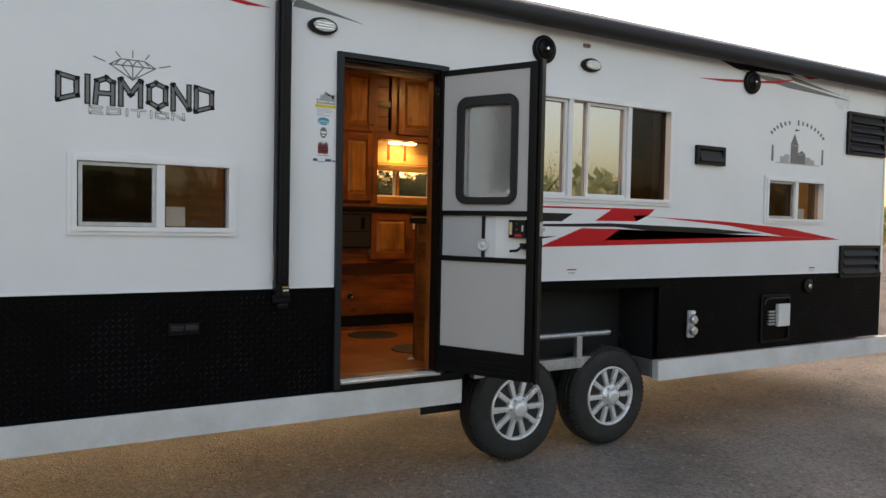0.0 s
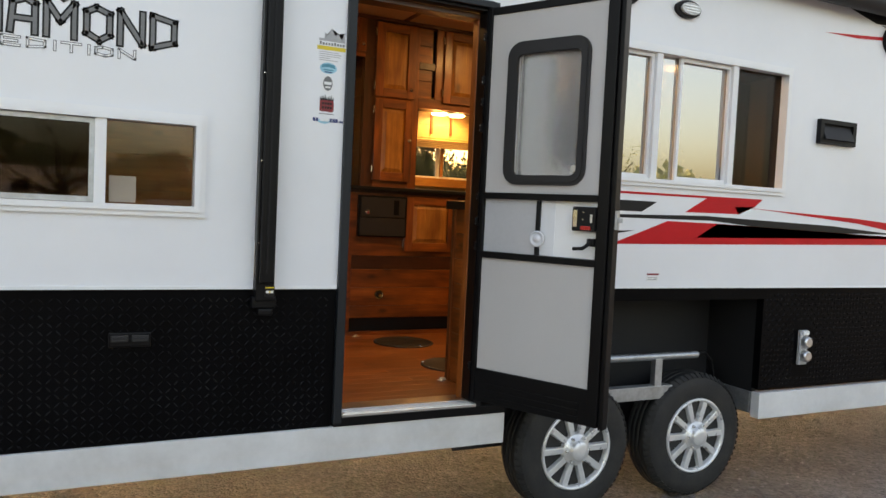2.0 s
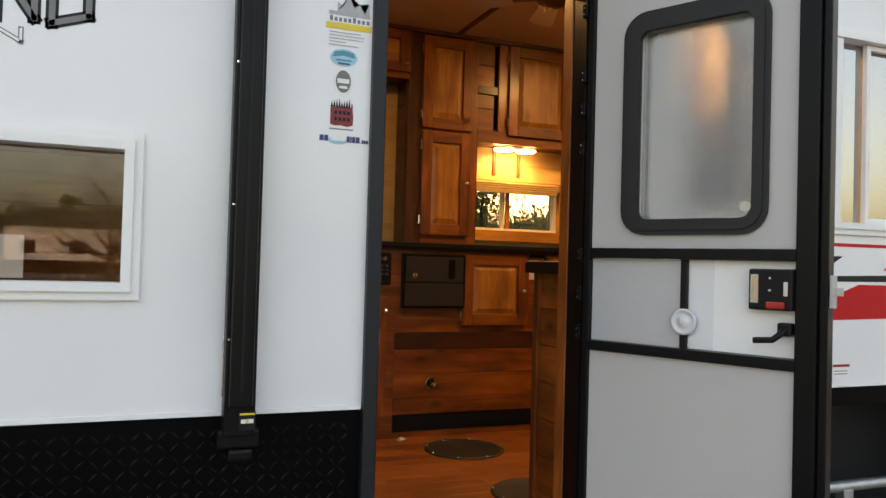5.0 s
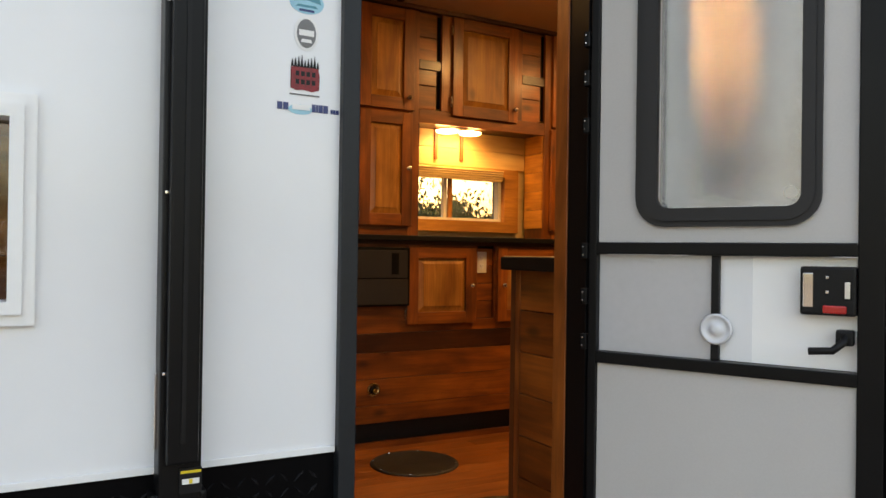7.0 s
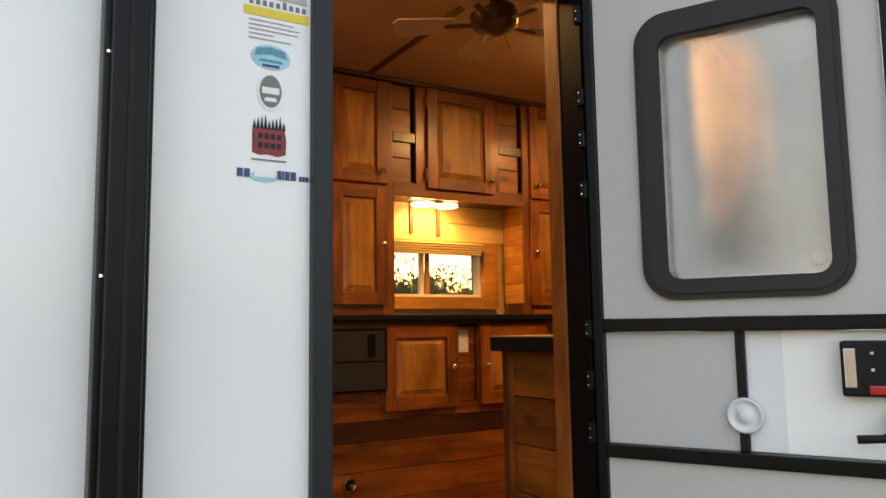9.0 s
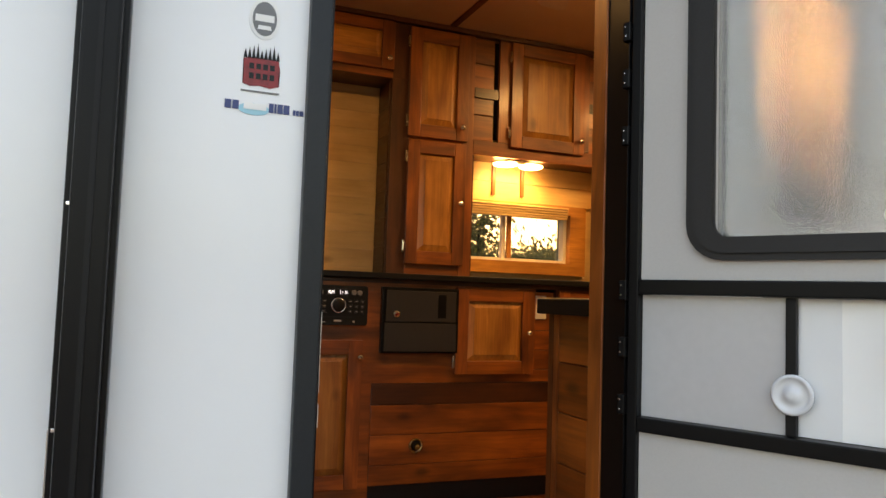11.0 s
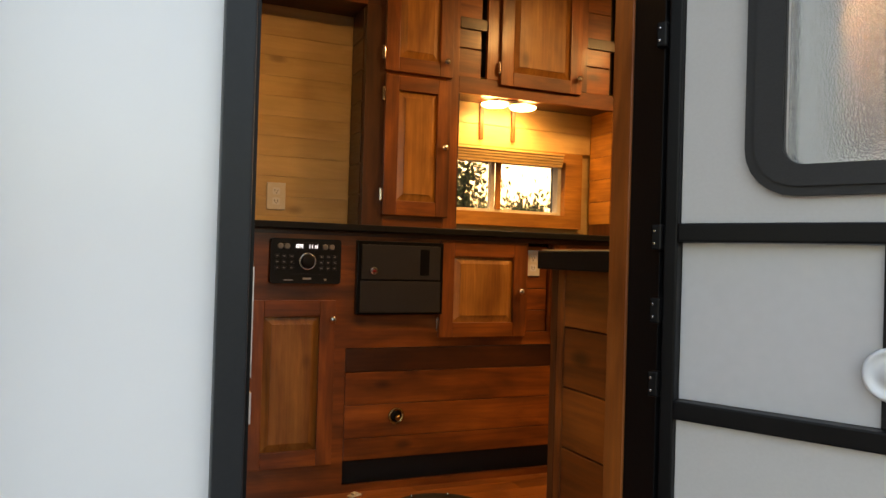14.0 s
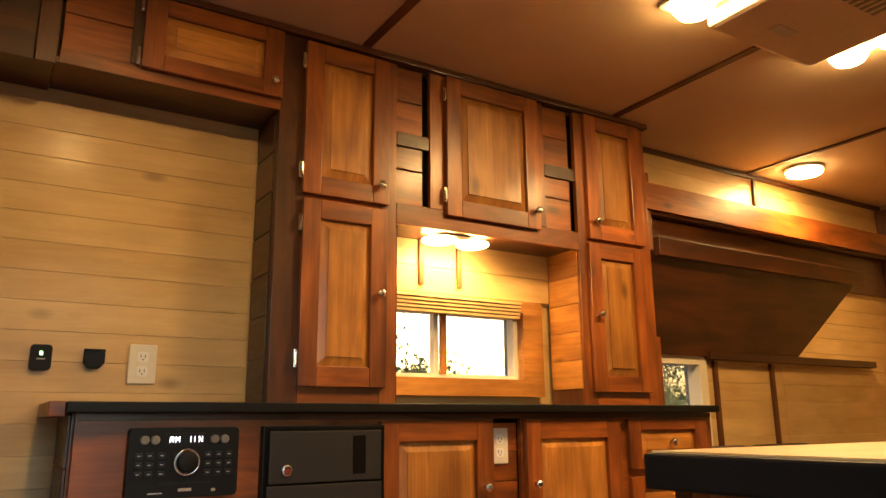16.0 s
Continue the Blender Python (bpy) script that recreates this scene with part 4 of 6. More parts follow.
decal("red_streak", RED, [(2.92, 2.755), (3.70, 2.818), (4.12, 2.876), (3.86, 2.814), (3.21, 2.758)], 0.0026)
decal("red_streak", RED, [(4.14, 2.929), (4.52, 2.935), (4.29, 2.898)], 0.0014)
front = tagged(empty("front_stripes"), "red and black vinyl streaks above the logo", "decal")
stripes = front
decal("red_streak", RED, [(-1.0, 2.80), (-0.42, 2.742), (-0.55, 2.735), (-0.9, 2.775)])
decal("grey_streak", GREY_VINYL, [(-0.28, 2.82), (0.12, 2.735), (-0.05, 2.755), (-0.3, 2.77)])

# lettering built of strokes
GLYPHS = {
    "D": [[(0, 0), (0, 1), (0.72, 0.86), (0.72, 0.22), (0, 0)]],
    "I": [[(0.1, 0), (0.1, 1)]],
    "A": [[(0, 0), (0.08, 0.85), (0.45, 1), (0.72, 0.85), (0.72, 0)], [(0.05, 0.38), (0.72, 0.38)]],
    "M": [[(0, 0), (0, 1), (0.42, 0.45), (0.84, 1), (0.84, 0)]],
    "O": [[(0, 0.2), (0, 0.85), (0.3, 1), (0.72, 0.85), (0.72, 0.2), (0.4, 0), (0, 0.2)]],
    "N": [[(0, 0), (0, 1), (0.72, 0.05), (0.72, 1)]],
    "E": [[(0.7, 0), (0, 0), (0, 1), (0.7, 1)], [(0, 0.5), (0.6, 0.5)]],
    "T": [[(0, 1), (0.8, 1)], [(0.4, 1), (0.4, 0)]],
}
ADVANCE = {"I": 0.42, "M": 1.22, "T": 1.08}


def stroke_mesh(bm, pts, w, y0, y1):
    for (ax, az), (bx, bz) in zip(pts, pts[1:]):
        d = Vector((bx - ax, bz - az))
        if d.length < 1e-6:
            continue
        d.normalize()
        e, s = d * w * 0.5, Vector((-d.y, d.x)) * w * 0.5
        c = [(ax - e.x + s.x, az - e.y + s.y), (bx + e.x + s.x, bz + e.y + s.y), (bx + e.x - s.x, bz + e.y - s.y), (ax - e.x - s.x, az - e.y - s.y)]
        f = [bm.verts.new((x, y1, z)) for x, z in c]
        g = [bm.verts.new((x, y0, z)) for x, z in c]
        bm.faces.new(f)
        for k in range(4):
            bm.faces.new((f[k], f[(k + 1) % 4], g[(k + 1) % 4], g[k]))


def lettering(parent, text, x0, x1, z0, h, w, mats):
    """Letters of thick strokes fitted between x0 and x1: dark outline, grey core."""
    total = sum(ADVANCE.get(c, 1.06) for c in text) - 0.3
    k, x = (x1 - x0) / total, x0
    for c in text:
        for layer, (mat, ww, y) in enumerate(((mats[0], w, 0.0), (mats[1], w * 0.5, 0.0008))):
            bm = bmesh.new()
            for n_, s in enumerate(GLYPHS[c]):
                stroke_mesh(bm, [(x + px * k, z0 + pz * h) for px, pz in s], ww, -0.0005, -0.0014 - y - 0.0002 * n_)
            finish(bm, "letter", mat, parent)
        x += ADVANCE.get(c, 1.06) * k


badge = tagged(empty("edition_lettering"), "grey angular lettering with a cut diamond drawing above", "lettering")
lettering(badge, "DIAMOND", -1.435, -0.725, 2.155, 0.118, 0.027, (BLACK_VINYL, GREY_VINYL))
lettering(badge, "EDITION", -1.30, -0.865, 2.102, 0.030, 0.011, (GREY_VINYL, WHITE_VINYL))
bm = bmesh.new()
for s in ([(-1.215, 2.345), (-1.165, 2.375), (-1.055, 2.375), (-1.005, 2.345), (-1.11, 2.278), (-1.215, 2.345), (-1.005, 2.345)],
          [(-1.16, 2.345), (-1.13, 2.375), (-1.11, 2.345), (-1.09, 2.375), (-1.06, 2.345)], [(-1.16, 2.345), (-1.11, 2.278), (-1.06, 2.345)],
          [(-1.165, 2.375), (-1.19, 2.345)], [(-1.055, 2.375), (-1.03, 2.345)], [(-1.11, 2.345), (-1.11, 2.28)],
          [(-1.285, 2.372), (-1.235, 2.355)], [(-1.185, 2.405), (-1.168, 2.384)], [(-1.11, 2.42), (-1.11, 2.388)], [(-1.035, 2.408), (-1.05, 2.386)], [(-0.985, 2.352), (-0.935, 2.366)]):
    stroke_mesh(bm, s, 0.0055, -0.0005, -0.0014)
finish(bm, "gem_drawing", GREY_VINYL, badge)

castle = tagged(empty("castle_mark"), "grey printed castle drawing under an arc of print", "decal")
stripes = castle
for k in range(15):
    a = radians(152 - 124 * k / 14)
    if k == 6:
        continue
    cx, cz = 4.165 + 0.40 * math.cos(a), 2.315 + 0.20 * math.sin(a)
    s = 0.016 if k not in (3, 7) else 0.024
    plate("print_mark", GREY_VINYL, [(-0.011, -s), (0.011, -s), (0.011, s), (-0.011, s)], -0.0014, -0.0005, castle, pose(cx, 0, cz, 0, 90 - math.degrees(a), 0))
for x, w, z, h in ((4.12, 0.05, 2.17, 0.15), (4.02, 0.035, 2.17, 0.07), (4.22, 0.05, 2.17, 0.08), (4.31, 0.035, 2.17, 0.06), (3.96, 0.03, 2.17, 0.05), (4.37, 0.03, 2.17, 0.04)):
    decal("tower", PALE_VINYL if w < 0.04 else GREY_VINYL, [(x - w, z), (x + w, z), (x + w, z + h), (x - w, z + h)], 0.0014 + w * 0.01)
decal("spire", GREY_VINYL, [(4.065, 2.322), (4.175, 2.322), (4.12, 2.42)])
decal("spire", GREY_VINYL, [(4.165, 2.252), (4.275, 2.252), (4.22, 2.285)])
decal("flag", BLACK_VINYL, [(4.12, 2.44), (4.19, 2.452), (4.13, 2.462)])
decal("figure_post", GREY_VINYL, [(3.815, 2.175), (3.845, 2.175), (3.84, 2.31), (3.82, 2.31)])
decal("figure_post", GREY_VINYL, [(4.50, 2.175), (4.53, 2.175), (4.525, 2.31), (4.505, 2.31)])
decal("base_line", PALE_VINYL, [(3.88, 2.162), (4.48, 2.162), (4.48, 2.1695), (3.88, 2.1695)])

# stickers beside the door
notice = tagged(empty("printed_notice"), "printed dealer notice with a yellow band", "sticker", "door stickers")
stripes = notice
decal("emblem", PALE_VINYL, [(-0.158, 2.285), (-0.135, 2.285), (-0.135, 2.31), (-0.12, 2.30), (-0.105, 2.33), (-0.09, 2.30), (-0.075, 2.31), (-0.06, 2.285), (-0.05, 2.315), (-0.046, 2.275), (-0.158, 2.275)])
each("print", GREY_VINYL, [(-0.155 + 0.0125 * k, -0.1475 + 0.0125 * k, -0.0014, -0.0005, 2.2585, 2.2685 + (0.004 if k in (0, 5) else 0)) for k in range(9)], notice)
decal("band", YELLOW, [(-0.165, 2.238), (-0.042, 2.238), (-0.042, 2.2545), (-0.165, 2.2545)])
for k, w in enumerate((0.085, 0.095, 0.092, 0.045, 0.080)):
    decal("print_line", PALE_VINYL, [(-0.155, 2.228 - 0.0085 * k), (-0.155 + w, 2.228 - 0.0085 * k), (-0.155 + w, 2.2305 - 0.0085 * k), (-0.155, 2.2305 - 0.0085 * k)])
oval = tagged(empty("oval_sticker"), "teal oval sticker with pale print", "sticker", "door stickers")
stripes = oval
decal("field", SKY_BLUE, disc_outline(-0.114, 2.163, 0.037, 0.0235))
decal("print_band", TEAL, [(-0.145, 2.163), (-0.14, 2.177), (-0.114, 2.182), (-0.088, 2.177), (-0.083, 2.163), (-0.114, 2.168)], 0.002)
decal("print_band", TEAL, [(-0.138, 2.153), (-0.09, 2.153), (-0.095, 2.158), (-0.133, 2.158)], 0.002)
decal("print_band", NAVY, [(-0.13, 2.144), (-0.098, 2.144), (-0.098, 2.149), (-0.13, 2.149)], 0.002)
seal = tagged(empty("round_sticker"), "white oval seal with a black centre", "sticker", "door stickers")
stripes = seal
decal("border", PAPER, disc_outline(-0.114, 2.099, 0.026, 0.036))
decal("field", GREY_VINYL, disc_outline(-0.114, 2.099, 0.0205, 0.030), 0.002)
decal("print_box", PAPER, [(-0.130, 2.094), (-0.098, 2.094), (-0.098, 2.106), (-0.130, 2.106)], 0.0026)
decal("print_box", PAPER, [(-0.126, 2.080), (-0.102, 2.080), (-0.104, 2.087), (-0.124, 2.087)], 0.0026)
store = tagged(empty("red_sticker"), "dark red block sticker with black pines above", "sticker", "door stickers")
stripes = store
decal("block", DEEP_RED, [(-0.146, 1.984), (-0.134, 1.980), (-0.118, 1.982), (-0.10, 1.979), (-0.085, 1.984), (-0.087, 2.0), (-0.084, 2.012), (-0.087, 2.028), (-0.10, 2.031), (-0.13, 2.030), (-0.146, 2.027), (-0.144, 2.005)])
for k in range(9):
    x, h = -0.143 + 0.0068 * k, 0.012 + 0.010 * ((k * 5) % 4) / 3
    decal("pine", BLACK_VINYL, [(x - 0.0032, 2.0285), (x + 0.0032, 2.0285), (x, 2.032 + h)], 0.002)
for z in (2.010, 1.993):
    each("print", BLACK_VINYL, [(-0.136 + 0.0115 * k, -0.128 + 0.0115 * k, -0.0022, -0.0015, z, z + 0.010) for k in range(4)], store)
decal("print_line", GREY_VINYL, [(-0.148, 1.970), (-0.084, 1.970), (-0.084, 1.973), (-0.148, 1.973)])
site = tagged(empty("blue_sticker"), "navy print over a light blue pool shape", "sticker", "door stickers")
stripes = site
decal("pool", SKY_BLUE, disc_outline(-0.125, 1.941, 0.026, 0.0105))
for x0, x1, h in ((-0.173, -0.1625, 0.015), (-0.1605, -0.150, 0.015), (-0.100, -0.092, 0.016), (-0.0905, -0.087, 0.016), (-0.0855, -0.0765, 0.016),
                  (-0.075, -0.065, 0.016), (-0.059, -0.0545, 0.009), (-0.0535, -0.0485, 0.009), (-0.0475, -0.041, 0.009)):
    decal("print_bar", NAVY, [(x0, 1.938), (x1, 1.938), (x1, 1.938 + h), (x0, 1.938 + h)], 0.0018)
decal("pool_mark", PAPER, [(-0.142, 1.940), (-0.104, 1.940), (-0.104, 1.951), (-0.142, 1.951)], 0.0022)

ac = tagged(empty("roof_air_unit", pose(2.1, 1.05, 3.06)), "white roof air conditioner housing", "air conditioner")
bm = bmesh.new()
add_box(bm, -0.5, 0.5, -0.38, 0.38, 0, 0.24)
for v in bm.verts:
    if v.co.z > 0.1:
        v.co.x, v.co.y = v.co.x * 0.86, v.co.y * 0.86
finish(bm, "shroud", WHITE_VINYL, ac, 0.03)
boxes("grille", GALVANISED, [(-0.3, 0.3, -0.385, -0.34, 0.05 + 0.03 * k, 0.06 + 0.03 * k) for k in range(3)], ac)


# ---- kitchen ----
def cabinet_door(parent, x0, x1, z0, z1, face, knob=None, hinge_x=None):
    """A raised-panel door whose front lies at y = face: stiles, rails, bevelled field, knob and hinges."""
    d = new("door")
    d.parent = parent
    s = min(0.062, (x1 - x0) * 0.2)
    r = min(0.062, (z1 - z0) * 0.22)
    boxes("stile", CEDAR_Z, [(x0, x0 + s, face, face + 0.02, z0, z1)], d, 0.003)
    boxes("stile", CEDAR_Z, [(x1 - s, x1, face, face + 0.02, z0, z1)], d, 0.003)
    boxes("rail", CEDAR_X, [(x0 + s, x1 - s, face + 0.0005, face + 0.02, z0, z0 + r)], d, 0.003)
    boxes("rail", CEDAR_X, [(x0 + s, x1 - s, face + 0.0005, face + 0.02, z1 - r, z1)], d, 0.003)
    bm = bmesh.new()
    a, b, c, e, t = x0 + s, x1 - s, z0 + r, z1 - r, 0.030
    back = [bm.verts.new(p) for p in ((a, face + 0.016, c), (b, face + 0.016, c), (b, face + 0.016, e), (a, face + 0.016, e))]
    mid = [bm.verts.new(p) for p in ((a + t, face + 0.006, c + t), (b - t, face + 0.006, c + t), (b - t, face + 0.006, e - t), (a + t, face + 0.006, e - t))]
    up = [bm.verts.new(p) for p in ((a + t, face + 0.003, c + t), (b - t, face + 0.003, c + t), (b - t, face + 0.003, e - t), (a + t, face + 0.003, e - t))]
    for i in range(4):
        j = (i + 1) % 4
        bm.faces.new((back[i], back[j], mid[j], mid[i]))
        bm.faces.new((mid[i], mid[j], up[j], up[i]))
    bm.faces.new(up)
    finish(bm, "field", HONEY_Z if (z1 - z0) > 0.3 else HONEY_X, d)
    if knob:
        lathe("knob", CHROME, [(0.007, 0.0), (0.006, -0.010), (0.013, -0.016), (0.015, -0.022), (0.011, -0.028), (0.004, -0.030)], d, 16, "y", pose(knob[0], face, knob[1]))
    if hinge_x is not None:
        for z in (z0 + (z1 - z0) * 0.14, z1 - (z1 - z0) * 0.14):
            boxes("hinge", CHROME, [(hinge_x - 0.006, hinge_x + 0.006, face + 0.003, face + 0.012, z - 0.028, z + 0.028), (hinge_x - 0.004, hinge_x + 0.004, face - 0.004, face + 0.003, z - 0.02, z + 0.02)], d, 0.002)
    return d


UF, BF = 1.985, 1.886        # fronts of upper and base doors
upper = tagged(empty("wall_cabinets"), "dark-stained cedar wall cabinets with raised-panel doors", "cabinet")
yf, yb = UF + 0.02, BACK
each("carcass", CEDAR_DARK_Z, [(0.742, 0.76, yf + 0.02, yb, 1.737, 2.655), (1.165, 1.18, yf + 0.02, yb, 1.737, 2.36), (1.985, 2.0, yf + 0.02, yb, 1.737, 2.36),
                                (2.365, 2.385, yf + 0.02, yb, 1.737, 2.948)], upper, 0.001)
for k in range(7):               # plank side of the tall unit
    box("plank", CEDAR_DARK_Y, 0.7365, 0.7415, yf + 0.03, yb - 0.004, 1.74 + k * 0.131, 1.866 + k * 0.131, upper, 0.001)
for k in range(5):               # plank side of the window bay
    box("plank", HONEY_Y, 1.979, 1.9845, yf + 0.012, yb - 0.004, 1.80 + k * 0.110, 1.908 + k * 0.110, upper, 0.001)
each("carcass_base", CEDAR_DARK, [(0.10, 0.80, yf + 0.001, yb, 2.655, 2.672), (1.16, 2.0, yf + 0.021, yb, 2.345, 2.36)], upper, 0.001)
box("stile", CEDAR_DARK_Z, 0.742, 0.832, yf, yf + 0.02, 1.737, 2.66, upper)
box("stile", CEDAR_DARK_Z, 0.745, 0.832, yf + 0.0005, yf + 0.02, 2.661, 2.925, upper)
box("stile", CEDAR_Z, 1.105, 1.165, yf, yf + 0.02, 1.737, 2.925, upper)
box("stile", CEDAR_Z, 1.30, 1.375, yf + 0.001, yf + 0.02, 2.411, 2.925, upper)
box("stile", CEDAR_Z, 1.765, 1.825, yf + 0.001, yf + 0.02, 2.411, 2.925, upper)
box("stile", CEDAR_Z, 1.985, 2.045, yf, yf + 0.02, 1.737, 2.925, upper)
box("stile", CEDAR_Z, 2.32, 2.388, yf, yf + 0.02, 1.737, 2.925, upper)
box("rail", CEDAR_X, 1.166, 1.984, yf, yf + 0.02, 2.338, 2.410, upper)
box("rail", CEDAR_X, 0.11, 0.744, yf, yf + 0.02, 2.656, 2.70, upper)
box("rail", CEDAR_X, 0.833, 1.104, yf + 0.0005, yf + 0.02, 2.36, 2.40, upper)
box("rail", CEDAR_X, 0.833, 1.104, yf + 0.0005, yf + 0.02, 1.737, 1.80, upper)
box("rail", CEDAR_X, 2.046, 2.319, yf + 0.0005, yf + 0.02, 2.36, 2.40, upper)
box("rail", CEDAR_X, 2.046, 2.319, yf + 0.0005, yf + 0.02, 1.737, 1.80, upper)
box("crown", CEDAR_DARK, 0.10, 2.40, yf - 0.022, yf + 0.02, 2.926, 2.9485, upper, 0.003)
# near-black sheet paints the shadow gaps beside the plank fillings
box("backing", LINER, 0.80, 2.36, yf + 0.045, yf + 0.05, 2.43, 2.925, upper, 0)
for xa, xb in ((1.166, 1.299), (1.826, 1.984)):      # plank-filled openings with a middle rail
    for k in range(4):
        box("plank", CEDAR_X, xa, xb - 0.024, yf + 0.012, yf + 0.022, 2.412 + k * 0.128, 2.537 + k * 0.128, upper, 0.003)
    box("mid_rail", CEDAR_DARK, xa, xb - 0.002, yf + 0.001, yf + 0.0115, 2.622, 2.672, upper)
for k in range(2):
    box("plank", CEDAR_X, 0.112, 0.31, yf + 0.004, yf + 0.02, 2.701 + k * 0.112, 2.81 + k * 0.112, upper, 0.002)
box("stile", CEDAR_DARK_Z, 0.29, 0.335, yf - 0.0005, yf + 0.02, 2.701, 2.925, upper)
cabinet_door(upper, 0.318, 0.742, 2.690, 2.922, UF, (0.712, 2.737), 0.310)
cabinet_door(upper, 0.822, 1.128, 2.390, 2.915, UF, (1.092, 2.452), 0.815)
cabinet_door(upper, 0.826, 1.122, 1.787, 2.374, UF, (1.092, 2.085), 0.819)
cabinet_door(upper, 1.360, 1.782, 2.390, 2.922, UF, (1.758, 2.46), 1.353)
cabinet_door(upper, 2.030, 2.342, 2.390, 2.922, UF, (2.062, 2.462))
cabinet_door(upper, 2.022, 2.325, 1.787, 2.374, UF, (2.055, 2.085))

corner = tagged(empty("corner_cabinet"), "dark-stained corner wall cabinet near the ceiling", "cabinet")
box("body", CEDAR_DARK, -0.9, 0.098, 2.0, BACK, 2.645, 2.948, corner, 0.004)
box("lip", CEDAR_DARK_Z, 0.05, 0.102, 1.985, 1.9995, 2.64, 2.948, corner, 0.003)

base = tagged(empty("base_cabinets"), "dark-stained cedar base cabinets with black countertop", "cabinet")
fy = BF + 0.02
wall_b = wall_sheet("face_frame", CEDAR_X, 0.232, 2.55, FLOOR, 1.708, fy, fy + 0.02,
                    [(0.375, 0.60, 1.51, 1.66), (0.665, 1.95, 0.70, 1.245), (1.478, 1.59, 1.30, 1.69)])
wall_b.parent = base
each("side", CEDAR_DARK_Z, [(0.225, 0.240, fy + 0.0205, BACK, FLOOR, 1.708), (2.54, 2.555, fy + 0.0205, BACK, FLOOR, 1.708)], base, 0.001)
for k in range(8):
    box("plank", CEDAR_DARK_Y, 0.218, 0.2245, fy + 0.03, BACK - 0.01, FLOOR + 0.002 + k * 0.129, FLOOR + 0.128 + k * 0.129, base, 0.001)
# near-black sheet stands in for the unlit depth of the base units
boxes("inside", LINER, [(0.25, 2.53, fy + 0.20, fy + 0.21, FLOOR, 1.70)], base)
box("countertop", PLASTIC, 0.205, 2.56, fy - 0.045, BACK - 0.001, 1.709, 1.736, base, 0.004)
box("counter_end", CEDAR_X, 0.168, 0.2045, fy - 0.04, BACK - 0.001, 1.700, 1.7365, base, 0.003)
box("top_trim", CEDAR_DARK, 0.235, 2.55, fy - 0.0035, fy - 0.0005, 1.690, 1.7085, base, 0.001)
cabinet_door(base, 0.277, 0.615, 0.795, 1.435, BF, (0.600, 1.362), 0.270)
cabinet_door(base, 1.055, 1.462, 1.282, 1.684, BF, (1.428, 1.478), 1.048)
cabinet_door(base, 1.600, 2.030, 1.282, 1.684, BF, (1.632, 1.478))
cabinet_door(base, 2.075, 2.500, 1.505, 1.684, BF, (2.29, 1.60))
cabinet_door(base, 2.075, 2.500, 1.285, 1.480, BF, (2.29, 1.38))
for k in range(4):
    box("plank", CEDAR_X, 1.480, 1.588, fy + 0.022, fy + 0.03, 1.302 + 0.094 * k, 1.393 + 0.094 * k, base, 0.002)
zs = (0.796, 0.884, 1.016, 1.148, 1.243)
for a, b, m in zip(zs, zs[1:], (CEDAR_X, CEDAR_X, HONEY_X, CEDAR_DARK)):
    box("drawer_plank", m if m is not HONEY_X else CEDAR_X, 0.668, 1.94, fy + 0.002, fy + 0.02, a + 0.001, b - 0.001, base, 0.003)
# shade under the drawers, given as a near-black sheet
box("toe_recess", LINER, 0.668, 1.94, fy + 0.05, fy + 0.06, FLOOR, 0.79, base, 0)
box("toe_trim", BLACK, 0.668, 1.94, fy + 0.008, fy + 0.014, FLOOR + 0.001, 0.70, base, 0)

plug = tagged(empty("gas_port", pose(0.885, fy + 0.002, 0.965)), "round brass gas port in the plank drawer", "gas port")
lathe("flange", BRASS, [(0.034, 0.0), (0.034, -0.005), (0.028, -0.008), (0.024, -0.003)], plug, 28, "y")
lathe("cup", PLASTIC, [(0.0235, -0.0032), (0.012, -0.0036)], plug, 20, "y")
lathe("valve", BRASS, [(0.012, -0.003), (0.012, -0.02), (0.006, -0.026)], plug, 12, "y", pose(0.003, 0, -0.004))

# radio
radio = tagged(empty("car_radio", pose(0.489, BF, 1.586)), "black wall radio with a round dial and lit display", "radio")
plate("fascia", PLASTIC, rounded(-0.136, 0.136, -0.086, 0.086, 0.012, 3), -0.018, 0.019, radio, bevel=0.003)
box("display", BLACK_VINYL, -0.050, 0.045, -0.020, -0.0182, 0.040, 0.072, radio, 0.001)
for x, segs in ((-0.040, "A"), (-0.026, "M"), (0.010, "I"), (0.020, "I"), (0.032, "N")):
    bm = bmesh.new()
    for s in GLYPHS[segs]:
        stroke_mesh(bm, [(x + px * 0.011, 0.050 + pz * 0.013) for px, pz in s], 0.0018, -0.0201, -0.0206)
    finish(bm, "digit", LED_WHITE, radio)
lathe("dial_ring", CHROME, [(0.033, -0.0182), (0.033, -0.026), (0.029, -0.028), (0.0275, -0.02)], radio, 32, "y", pose(0.004, 0, 0.0))
lathe("dial", PLASTIC, [(0.027, -0.0183), (0.026, -0.031), (0.02, -0.033), (0.004, -0.033)], radio, 28, "y", pose(0.004, 0, 0.0))
for x in (-0.112, -0.086, -0.057, 0.057, 0.084, 0.110):
    for z in (0.018, -0.004, -0.026):
        box("button", DARK_FRAME, x - 0.009, x + 0.009, -0.022, -0.0182, z - 0.007, z + 0.007, radio, 0.002)
for x in (-0.1, -0.075, 0.072, 0.098):
    lathe("round_button", GREY_VINYL, [(0.011, -0.0182), (0.011, -0.022), (0.008, -0.023)], radio, 16, "y", pose(x, 0, 0.056))
boxes("disc_slot", BLACK_VINYL, [(-0.06, 0.068, -0.0188, -0.0182, -0.053, -0.047)], radio)
